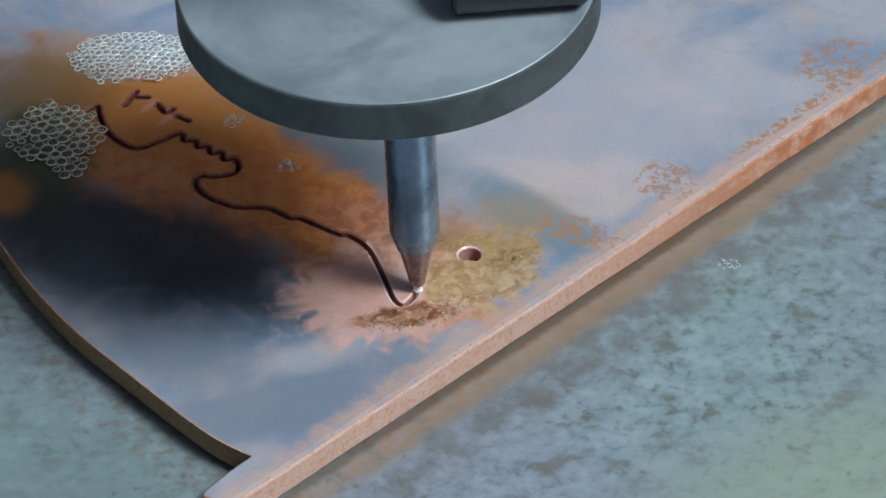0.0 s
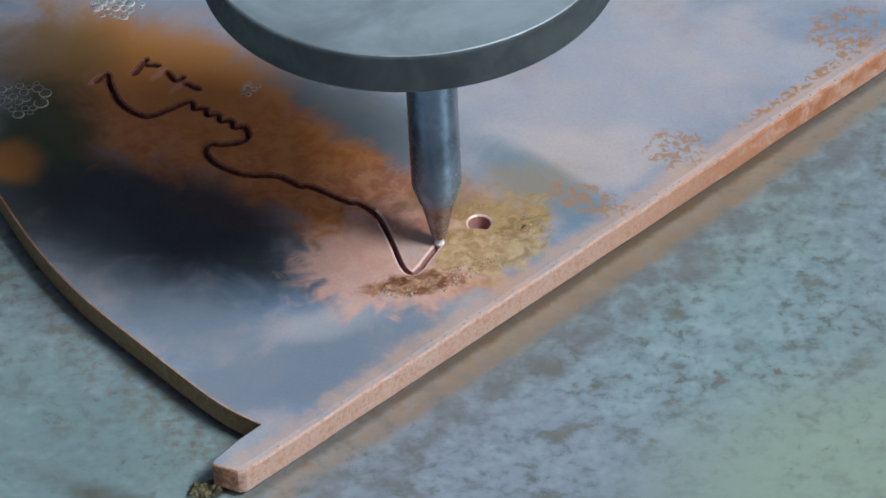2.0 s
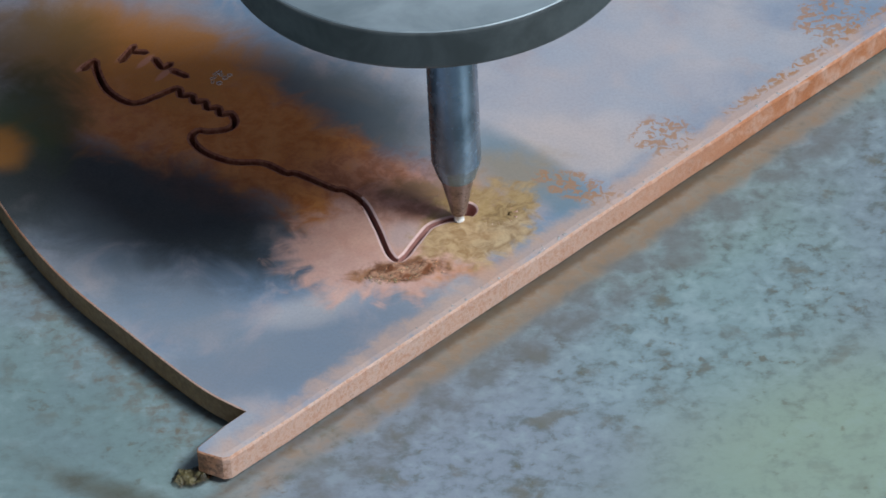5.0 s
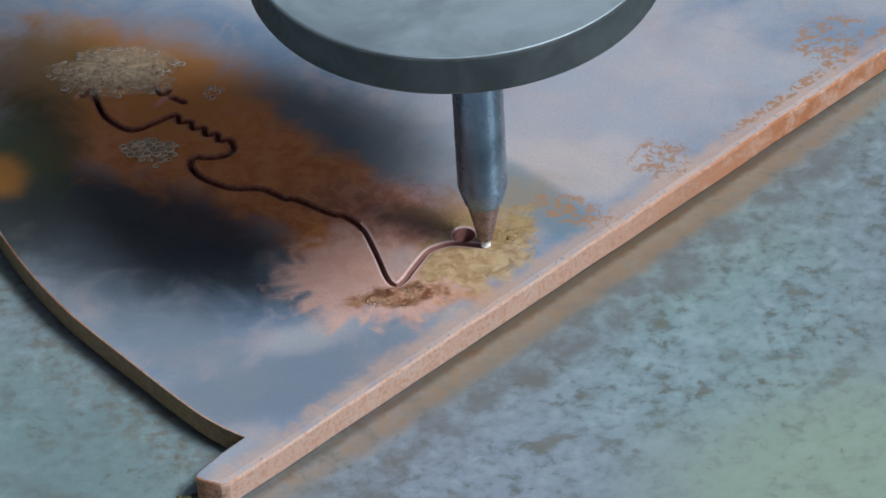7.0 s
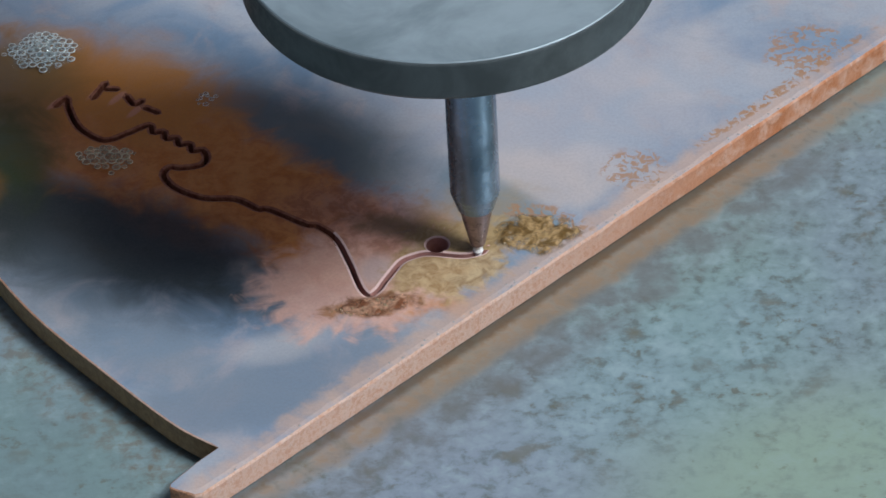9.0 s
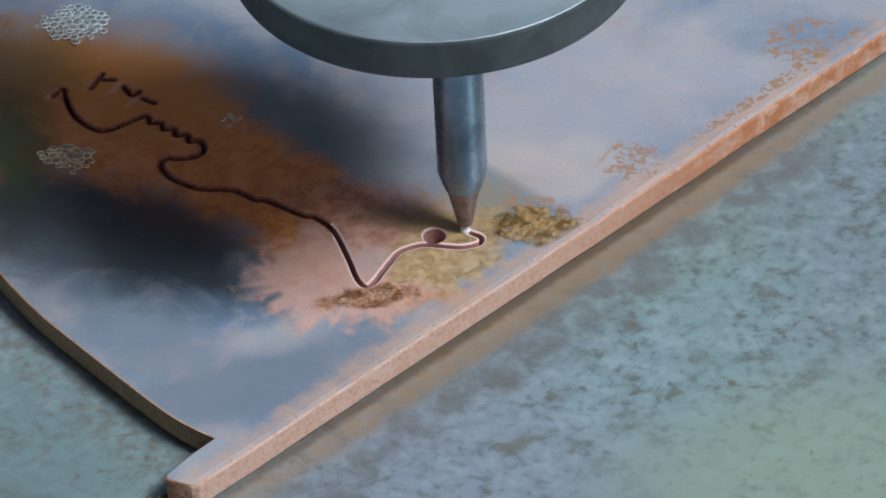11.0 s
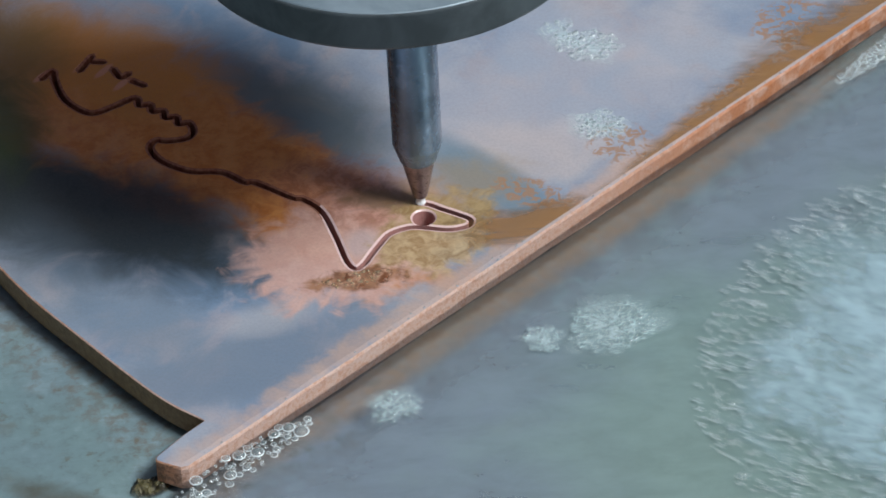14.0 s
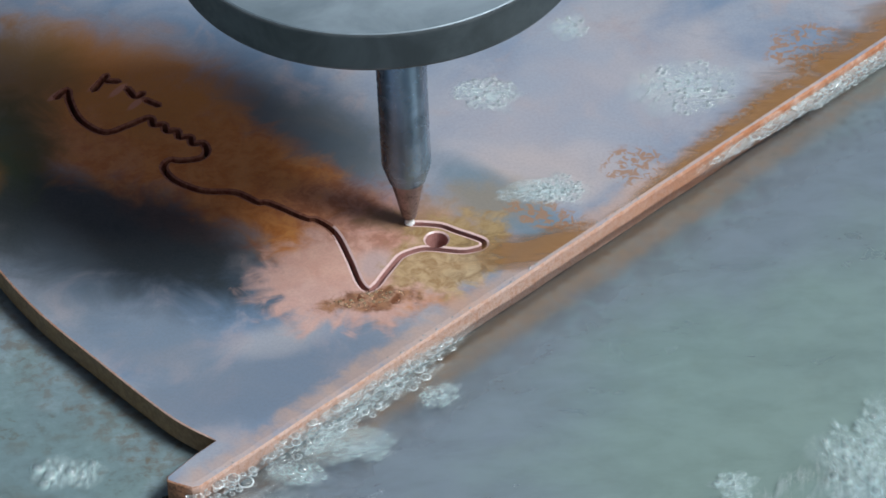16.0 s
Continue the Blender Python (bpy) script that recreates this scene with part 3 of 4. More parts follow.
        for face in (bm.faces.new((top[a], top[b], low[b][0], low[a][0])), bm.faces.new((low[a][0], low[b][0], low[b][1], low[a][1]))):
            face.material_index = (3 if pts[a][1] > -42.5 and pts[a][0] < -27 else 1) if outer else 4 if pts[a][0] < -11 else 2
    bmesh.ops.recalc_face_normals(bm, faces=bm.faces)
    bm.verts.ensure_lookup_table()
    bmesh.ops.delete(bm, geom=[v for v in bm.verts if not v.link_faces], context="VERTS")
    return bm


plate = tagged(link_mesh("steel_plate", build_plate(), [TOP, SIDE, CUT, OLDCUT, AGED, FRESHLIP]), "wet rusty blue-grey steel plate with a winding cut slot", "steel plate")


def uncut_piece(line):
    """Metal still standing in the slot's way: flush on top, narrowing below the lip."""
    bm = bmesh.new()
    rows = []
    for off, z in ((LIP, 0.0), (HALF, -0.13), (HALF, -THICK / MM)):
        l, r = sides(line, off)
        rows.append([[bm.verts.new((p.x * MM, p.y * MM, z * MM)) for p in s] for s in (l, r)])
    n = len(line)
    for i in range(n - 1):
        f = bm.faces.new((rows[0][0][i], rows[0][1][i], rows[0][1][i + 1], rows[0][0][i + 1]))
        for a, b in zip(rows, rows[1:]):
            for s in (0, 1):
                f = bm.faces.new((a[s][i], a[s][i + 1], b[s][i + 1], b[s][i]))
                f.material_index = 1
    for i in (0, n - 1):
        for a, b in zip(rows, rows[1:]):
            f = bm.faces.new((a[0][i], a[1][i], b[1][i], b[0][i]))
            f.material_index = 1
    bmesh.ops.recalc_face_normals(bm, faces=bm.faces)
    return bm


UNCUT = []
for i in range(START, len(KERF) - 1, 2):
    seg = KERF[i:i + 3]
    if len(seg) >= 2:
        UNCUT.append((i + 1 - START, link_mesh("uncut_metal", uncut_piece(seg), [TOP, CUT], plate)))

# ---- the bed under the plate ----
def build_bed():
    bm = bmesh.new()
    r = bmesh.ops.create_cube(bm, size=1, matrix=Matrix.Translation((0, 0.1, BED - 0.02)) @ Matrix.Diagonal((3.1, 3.1, 0.04, 1)))
    bmesh.ops.bevel(bm, geom=[e for e in bm.edges], offset=0.004, segments=2, affect="EDGES")
    return bm


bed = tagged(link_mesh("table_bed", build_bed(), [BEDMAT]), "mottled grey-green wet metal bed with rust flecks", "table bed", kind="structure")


# ---- the cutting head ----
def build_head():
    head = tagged(new("cutting_head"), "blue-grey water-jet nozzle with a round grey splash guard", "cutting head")
    mm = lambda prof: [(r * MM, z * MM) for r, z in prof]
    link_mesh("focusing_tube", lathe(mm([(0, 8.5), (2.62, 8.5), (2.75, 8.65), (3.5, 11.3), (3.58, 11.7), (3.58, 60), (0, 60)]), 64), [TUBE], head, "blue-grey steel tube", True)
    link_mesh("tip", lathe(mm([(0, 1.3), (0.85, 1.3), (1.08, 1.55), (2.42, 8.2), (2.5, 8.52), (0, 8.52)]), 48), [TIPMAT], head, "worn brownish conical tip", True)
    link_mesh("water_jet", lathe(mm([(0, -4.4), (0.42, -4.3), (0.5, -0.2), (0.78, 0.2), (0.66, 0.7), (0.7, 1.1), (0.55, 1.36), (0, 1.36)]), 20), [JET], head, "white water jet", True)
    cx, cy = -1.9 * MM, 0.0
    link_mesh("guard_rim", lathe(mm([(26.42, 50.50), (27.82, 50.50), (28.37, 50.65), (28.62, 51.10), (28.62, 56.15), (28.52, 56.38), (28.35, 56.45), (26.42, 56.45), (26.42, 50.50)]), 128, (cx, cy)), [GUARDRIM], head, "round rim in a shaded dark tone", True)
    link_mesh("guard_face", lathe(mm([(3.62, 50.80), (26.42, 50.80), (26.42, 56.45), (28.30, 56.47), (28.15, 56.62), (27.8, 56.66), (3.62, 56.66), (3.62, 50.80)]), 128, (cx, cy)), [DISC], head, "grey worn guard face in a lit tone", True)
    link_mesh("collar", lathe(mm([(3.6, 56.66), (5.6, 56.66), (6.0, 57.0), (6.0, 98), (3.6, 98)]), 48), [BLACK], head, "black collar", True)
    # unseen body above the view, added to shade the plate's upper left
    link_mesh("valve_body", lathe(mm([(0, 98), (19.5, 98), (20.5, 99), (20.5, 150), (26, 152), (26, 240), (0, 240)]), 48), [TUBE], head, "unseen round steel head body that shades the plate", True)
    bm = lathe(mm([(0, 0), (4.3, 0), (4.8, 0.5), (4.8, 17.2), (4.3, 17.9), (2.6, 18.0), (2.4, 17.4), (0, 17.4)]), 32)
    bmesh.ops.transform(bm, matrix=pose(0.0065, -0.0085, 0.0614, 0, 90, 3), verts=bm.verts)
    link_mesh("side_fitting", bm, [BLACK], head, "black round side fitting", True)
    for o in head.children:
        for f in o.data.polygons:
            f.use_smooth = True
        o.data.set_sharp_from_angle(angle=radians(13))
    return head


head = build_head()


# ---- foam ----
def dome(bm, x, y, r, flat, seg, rnd):
    a0 = rnd.random() * 6.28
    rings = []
    for phi in (0.0, 0.5, 0.95, 1.3):
        rr, z = r * math.cos(phi), r * math.sin(phi) * flat
        rings.append([bm.verts.new((x + rr * math.cos(a0 + 2 * math.pi * i / seg), y + rr * math.sin(a0 + 2 * math.pi * i / seg), z)) for i in range(seg)])
    for a, b in zip(rings, rings[1:]):
        for i in range(seg):
            bm.faces.new((a[i], a[(i + 1) % seg], b[(i + 1) % seg], b[i])).smooth = True
    bm.faces.new(rings[-1]).smooth = True


def rim(bm, x, y, r, w, z, seg):
    quad = []
    for i in range(seg):
        c, s = math.cos(2 * math.pi * i / seg), math.sin(2 * math.pi * i / seg)
        quad.append([bm.verts.new((x + (r + dr) * c, y + (r + dr) * s, z + dz)) for dr, dz in ((w, 0), (0, w * 1.3), (-w, 0))])
    for i in range(seg):
        a, b = quad[i], quad[(i + 1) % seg]
        for k in (0, 1):
            f = bm.faces.new((a[k], b[k], b[k + 1], a[k + 1]))
            f.material_index, f.smooth = 1, True


def foam(rx, ry, count, rmin, rmax, seed, angle=0.0, frayed=0.5, pad=0.0, label="", heap=0.0, skins=None, comb=0.0):
    """A raft of bubbles (mm), rx by ry, ragged at the rim; pad: thickness of the froth that carries it; heap: its height; comb: radius of the cells of a honeycomb."""
    rnd = random.Random(seed)
    bm = bmesh.new()
    thin = bm.verts.layers.float.new("thin")
    ca, sa = math.cos(radians(angle)), math.sin(radians(angle))
    placed = []
    grid = {}

    def edge(a):
        n1 = noise.noise((1.1 * math.cos(a) + seed * 3.1, 1.1 * math.sin(a), seed * 0.7))
        n2 = noise.noise((3.5 * math.cos(a) + seed * 1.7, 3.5 * math.sin(a), seed * 0.3))
        return 1 + frayed * (0.55 * n1 + 0.25 * n2)

    def height(q):
        return heap * math.sqrt(max(0.0, 1 - q * q)) if heap else 0.0

    cells = []
    if comb:
        for j in range(-int(ry / comb), int(ry / comb) + 1):
            for i in range(-int(rx / comb), int(rx / comb) + 1):
                x, y = (i + 0.5 * (j % 2)) * 1.8 * comb + rnd.gauss(0, 0.2 * comb), j * 1.56 * comb + rnd.gauss(0, 0.2 * comb)
                a, q = math.atan2(y / ry, x / rx), math.hypot(x / rx, y / ry)
                if q < edge(a):
                    cells.append((x, y, comb * (0.68 + 0.42 * rnd.random()) * (1.12 - 0.3 * q), q))
    for x, y, r, q in cells:
        wx, wy = (x * ca - y * sa) * MM, (x * sa + y * ca) * MM
        n0 = len(bm.verts)
        dome(bm, wx, wy, r * MM, 0.5 + 0.3 * rnd.random(), 10, rnd)
        rim(bm, wx, wy, r * MM, 0.15 * r * MM, 0.12 * MM, 12)
        bm.verts.ensure_lookup_table()
        for v in bm.verts[n0:]:
            v.co.z += height(q) * MM
    tries = 0
    while len(placed) < count and tries < count * 25:
        tries += 1
        a, q = rnd.random() * 2 * math.pi, math.sqrt(rnd.random())
        if q > edge(a):
            continue
        x, y = rx * q * math.cos(a), ry * q * math.sin(a)
        r = (rmin + (rmax - rmin) * rnd.random() ** 2.2) * (1.15 - 0.4 * q)
        cell = (int(x // (2 * rmax)), int(y // (2 * rmax)))
        close = [p for i in (-1, 0, 1) for j in (-1, 0, 1) for p in grid.get((cell[0] + i, cell[1] + j), ())]
        if any((x - p[0]) ** 2 + (y - p[1]) ** 2 < (0.88 * (r + p[2])) ** 2 for p in close):
            continue
        placed.append((x, y, r))
        grid.setdefault(cell, []).append((x, y, r))
        wx, wy = (x * ca - y * sa) * MM, (x * sa + y * ca) * MM
        n0 = len(bm.verts)
        seg = 10 if r > 0.5 else 7
        dome(bm, wx, wy, r * MM, 0.45 + 0.35 * rnd.random(), seg, rnd)
        rim(bm, wx, wy, r * 1.0 * MM, 0.10 * r * MM, 0.05 * MM, seg)
        lift = height(q) * MM
        if lift:
            bm.verts.ensure_lookup_table()
            for v in bm.verts[n0:]:
                v.co.z += lift
    if pad:
        prev = None
        centre = bm.verts.new((0, 0, (pad + heap) * MM))
        centre[thin] = 1.0
        ringed = []
        for q in (0.35, 0.6, 0.8, 0.95, 1.12):
            ring = []
            for i in range(48):
                a = 2 * math.pi * i / 48
                k = q * edge(a) * (1 + 0.06 * math.sin(7 * a + seed))
                x, y = rx * k * math.cos(a), ry * k * math.sin(a)
                z = (0.04 if q > 1 else pad * (1 - 0.35 * q)) + height(q) + (0.15 if pad > 0.2 else 0.03) * noise.noise((x, y, seed))
                v = bm.verts.new(((x * ca - y * sa) * MM, (x * sa + y * ca) * MM, z * MM))
                v[thin] = min(1.0, max(0.0, 1.25 - q)) * (0.75 + 0.5 * rnd.random()) if q < 1 else 0.0
                ring.append(v)
            ringed.append(ring)
        for i in range(48):
            f = bm.faces.new((centre, ringed[0][i], ringed[0][(i + 1) % 48]))
            f.material_index, f.smooth = 2, True
            for a, b in zip(ringed, ringed[1:]):
                f = bm.faces.new((a[i], b[i], b[(i + 1) % 48], a[(i + 1) % 48]))
                f.material_index, f.smooth = 2, True
    me_ob = link_mesh("foam_patch", bm, list(skins or (BUBBLE, RIM, FROTH)))
    return tagged(me_ob, label or "white foam of small bubbles floating on the wet plate", "foam", kind="stuff")


FOAM = []  # pairs of a raft and its rows


def drift(raft, rows):
    FOAM.append((raft, rows))


# foam at the old cut
drift(foam(10.0, 6.2, 40, 0.2, 0.5, 1, angle=-8, pad=0.2, heap=1.0, comb=0.66, frayed=0.45, skins=(CELL, RIM, FROTH)), [(0, -45.17, 48.11, 0.03), (0.5, -44.84, 48.68, 0.03), (0.8, -45.18, 49.19, -0.97), (1.0, -45.12, 50.69, -3.97), (16, -39.21, 50.82, -3.97)])
drift(foam(4.2, 3.4, 30, 0.4, 1.1, 2), [(0, -49.05, 47.71, -3.97), (0.6, -48.10, 47.91, -1.97), (0.9, -47.83, 51.21, 0.03), (1.5, -48.98, 52.07, 0.03), (2.0, -50.33, 54.02, 0.03), (2.5, -51.78, 58.42, 0.03), (3.0, -52.80, 61.43, 0.03), (16, -47.27, 65.14, -3.97)])
drift(foam(6.6, 8.4, 20, 0.3, 0.6, 3, angle=10, comb=0.98, heap=0.5, frayed=0.55, skins=(CELL, GREENRIM, FROTH), label="greenish honeycomb foam on the dark wet plate"), [(0, -56.99, 29.71, 0.03), (0.5, -58.31, 29.67, 0.03), (1.0, -61.70, 29.83, 0.03), (1.3, -63.23, 29.75, -0.57), (1.6, -64.98, 31.18, -3.97), (16, -59.26, 32.19, -3.97)])
drift(foam(4.2, 4.2, 22, 0.6, 1.3, 4, skins=(CELL, GREENRIM, FROTH), label="few large greenish bubbles on the dark wet plate"), [(0, -62.84, 28.13, -3.97), (1.0, -63.37, 29.28, -2.97), (1.4, -62.81, 31.00, 0.03), (2.0, -63.66, 32.10, 0.03), (3.0, -64.17, 33.49, 0.03), (3.7, -63.96, 31.00, 0.03), (4.6, -64.71, 30.85, -2.97), (16, -61.22, 37.10, -3.97)])
TAN = (TANSKIN, TANSKIN, TANFROTH)
PITTED = (PIT, TANSKIN, LATHER)
drift(foam(6.4, 5.6, 60, 0.3, 1.1, 5, pad=0.3, heap=3.6, frayed=0.28, skins=PITTED, label="grey-brown froth welling up out of the cut"), [(0, -43.66, 38.94, -5.97), (1.38, -45.55, 35.17, -5.97), (1.5, -45.49, 35.09, 0.03), (1.6, -45.57, 35.17, -4.97), (6.35, -45.19, 34.05, -5.97), (6.47, -45.56, 34.00, 0.03), (6.6, -43.87, 32.96, 0.03), (6.78, -43.74, 32.86, -4.97), (16, -40.25, 35.57, -5.97)])
drift(foam(5.2, 4.8, 44, 0.3, 1.0, 15, pad=0.3, heap=3.2, frayed=0.28, skins=PITTED, label="grey-brown froth welling up out of the cut"), [(0, -32.43, 27.88, -5.97), (1.38, -33.91, 24.18, -5.97), (1.5, -33.42, 23.41, 0.03), (1.6, -33.50, 23.49, -4.97), (6.35, -33.95, 24.80, -5.97), (6.47, -34.13, 23.94, 0.03), (6.6, -32.63, 21.99, 0.03), (6.78, -32.96, 23.23, -4.97), (16, -29.44, 25.98, -5.97)])
drift(foam(10.5, 6.0, 120, 0.3, 0.9, 6, angle=-4, pad=0.35, heap=0.8, skins=(TANSKIN, RIM, TANFROTH), label="creamy froth beside the old cut"), [(0, -48.54, 44.86, -5.97), (6.7, -47.15, 37.05, -5.97), (6.9, -47.56, 39.28, 0.03), (7.1, -48.32, 41.34, 0.03), (7.35, -52.14, 44.25, -1.97), (7.5, -53.20, 45.34, -5.97), (16, -48.69, 44.49, -5.97)])
drift(foam(4.8, 4.6, 30, 0.2, 0.5, 7, comb=0.7, pad=0.3, heap=0.4, frayed=0.8, skins=(CELL, RIM, FROTH)), [(0, -51.59, 59.32, -4.97), (6.8, -51.48, 45.45, -4.97), (7.3, -53.08, 47.74, 0.03), (8.0, -55.66, 46.94, 0.03), (8.7, -54.96, 47.56, 0.03), (10.8, -50.90, 54.94, 0.03), (11.0, -49.46, 52.62, 0.03), (11.5, -49.63, 53.09, 0.03), (12.0, -53.92, 55.56, 0.03), (12.5, -54.70, 55.09, 0.03), (13.0, -56.43, 60.75, 0.03), (14, -54.98, 63.74, 0.03), (16, -57.60, 68.86, 0.03)])
drift(foam(4.2, 3.0, 10, 0.3, 0.6, 8, angle=-5, comb=0.72, heap=0.3, frayed=0.8, skins=(TANSKIN, AMBERRIM, TANFROTH), label="amber honeycomb foam on the rust slurry"), [(0, -41.27, 26.53, -4.97), (6.6, -40.08, 17.70, -4.97), (6.85, -40.76, 21.29, 0.03), (7.5, -45.14, 20.17, 0.03), (8.0, -45.78, 20.24, 0.03), (8.7, -43.86, 22.04, 0.03), (10.8, -50.55, 22.14, 0.03), (11.0, -49.43, 20.43, 0.03), (11.5, -49.72, 20.88, 0.03), (12.0, -50.75, 20.93, 0.03), (12.5, -51.97, 22.25, -0.47), (13.0, -52.64, 22.35, -3.97), (16, -52.58, 24.98, -4.97)])
drift(foam(1.8, 1.8, 9, 0.3, 0.7, 9), [(0, -30.34, 31.78, 0.03), (1.5, -29.28, 31.84, 0.03), (3.5, -30.48, 30.42, 0.03), (7, -32.64, 34.29, 0.03), (8.5, -30.88, 35.72, 0.03), (11, -25.61, 27.13, 0.03), (12.5, -25.55, 26.95, -0.37), (13.2, -25.08, 26.07, -2.97), (16, -25.27, 29.72, -2.97)])
drift(foam(1.8, 1.3, 8, 0.3, 0.7, 10), [(0, -22.48, 20.21, 0.03), (1.0, -22.77, 20.28, 0.03), (1.4, -22.55, 19.36, -1.97), (16, -22.66, 20.84, -2.97)])

drift(foam(5.2, 1.5, 60, 0.12, 0.4, 11, angle=10, frayed=0.8, skins=TAN, label="amber froth under the bend of the cut"), [(0, -6.40, -15.71, 0.03), (1.5, -6.13, -15.34, 0.03), (3.5, -6.17, -15.32, 0.03), (7, -6.52, -14.61, 0.03), (11, -6.48, -14.37, 0.03), (16, -6.53, -13.89, 0.03)])
drift(foam(6.0, 2.0, 60, 0.12, 0.4, 12, angle=38, frayed=0.9, skins=TAN, label="amber froth on the ochre silt"), [(0, 0.89, -12.95, 0.03), (1.5, 1.17, -12.21, 0.03), (3.5, 0.95, -12.74, 0.03), (5, 1.48, -13.82, -0.27), (6, 1.81, -12.79, -2.97), (16, 4.14, -10.97, -2.97)])

# the flood on the bed


def water_sheet(length, width, seed):
    """A shallow rippled sheet of cloudy water whose straight side runs along the plate's edge."""
    bm = bmesh.new()
    nx, ny = 90, 60
    rows = []
    for j in range(ny + 1):
        row = []
        for i in range(nx + 1):
            s, o = (i / nx - 0.42) * length, (j / ny) ** 1.4 * width
            p = EDGE_A.lerp(EDGE_B, 0.2) + EDGE_DIR * s + OUT * (o + 0.25)
            ripple = 0.35 * noise.noise((p.x * 0.12, p.y * 0.12, seed)) + 0.12 * noise.noise((p.x * 0.5, p.y * 0.5, seed + 5))
            z = -2.0 + ripple - 0.5 * (1 - min(1, o / 1.5))
            if i in (0, nx) or j == ny:
                z = -5.15
            row.append(bm.verts.new((p.x * MM, p.y * MM, z * MM)))
        rows.append(row)
    for a, b in zip(rows, rows[1:]):
        for i in range(nx):
            bm.faces.new((a[i], b[i], b[i + 1], a[i + 1])).smooth = True
    bmesh.ops.recalc_face_normals(bm, faces=bm.faces)
    if sum(f.normal.z for f in bm.faces) < 0:
        bmesh.ops.reverse_faces(bm, faces=bm.faces)
    return tagged(link_mesh("flood_water", bm, [WATER]), "shallow cloudy grey-green water flowing along the plate", "water", kind="structure")


flood = water_sheet(330, 170, 3)
FLOW = EDGE_DIR * MM  # the front runs down along the plate's edge
FLOOD_ROWS = [(0, FLOW * 260), (11.9, FLOW * 260), (12.1, FLOW * 185), (12.2, FLOW * 122), (12.3, FLOW * 38), (12.42, FLOW * 0.0), (12.6, FLOW * 0.0), (14.0, FLOW * 0.5), (16, FLOW * 0.0)]

# foam on the plate after the flood
for args, rows in (
    ((4.0, 3.4, 84, 0.2, 0.62, 21), [(0, 78.77, 32.44, 0.03), (12.0, 82.30, 34.62, 0.03), (12.25, 43.63, 22.51, 0.03), (12.5, 28.00, 19.50, 0.03), (13.0, 27.26, 21.20, 0.03), (13.5, 31.26, 16.49, 0.03), (14.0, 30.26, 17.58, 0.03), (14.5, 31.40, 12.71, 0.03), (15.0, 30.43, 13.52, 0.03), (15.5, 23.66, 7.46, 0.03), (16, 21.55, 8.54, 0.03)]),
    ((4.8, 3.8, 114, 0.2, 0.62, 22), [(0, 89.02, 45.61, 0.03), (12.0, 91.61, 40.86, 0.03), (12.25, 53.24, 36.70, 0.03), (12.5, 41.78, 36.18, 0.03), (13.0, 42.02, 37.96, 0.03), (13.5, 38.61, 38.88, 0.03), (14.0, 29.72, 36.51, 0.03), (14.5, 21.05, 30.79, 0.03), (15.0, 20.29, 32.36, 0.03), (15.5, 18.18, 33.73, 0.03), (16, 12.04, 31.74, 0.03)]),
    ((7.8, 6.4, 140, 0.2, 0.6, 23), [(0, 99.61, 59.21, 0.03), (14.0, 96.27, 49.00, 0.03), (14.2, 68.82, 42.93, 0.03), (14.5, 51.69, 42.93, 0.03), (15.0, 52.30, 44.57, 0.03), (15.5, 49.47, 42.44, 0.03), (15.8, 45.41, 35.04, 0.03), (16, 42.09, 30.91, 0.03)]),
    ((3.0, 3.0, 30, 0.2, 0.5, 24), [(0, 90.94, 59.89, 0.03), (12.0, 93.43, 54.97, 0.03), (12.3, 40.89, 41.58, 0.03), (12.5, 29.39, 35.87, 0.03), (13.5, 26.32, 32.97, 0.03), (14.5, 25.27, 47.11, 0.03), (16, 25.51, 46.70, 0.03)]),
    ((5.0, 2.6, 60, 0.2, 0.5, 25), [(0, 95.56, 31.17, 0.03), (15.2, 98.98, 25.67, 0.03), (15.5, 48.06, 14.10, 0.03), (15.8, 27.80, 9.01, 0.03), (16, 17.82, 8.16, 0.03)]),
):
    drift(foam(*args, frayed=0.9, pad=0.1), rows)

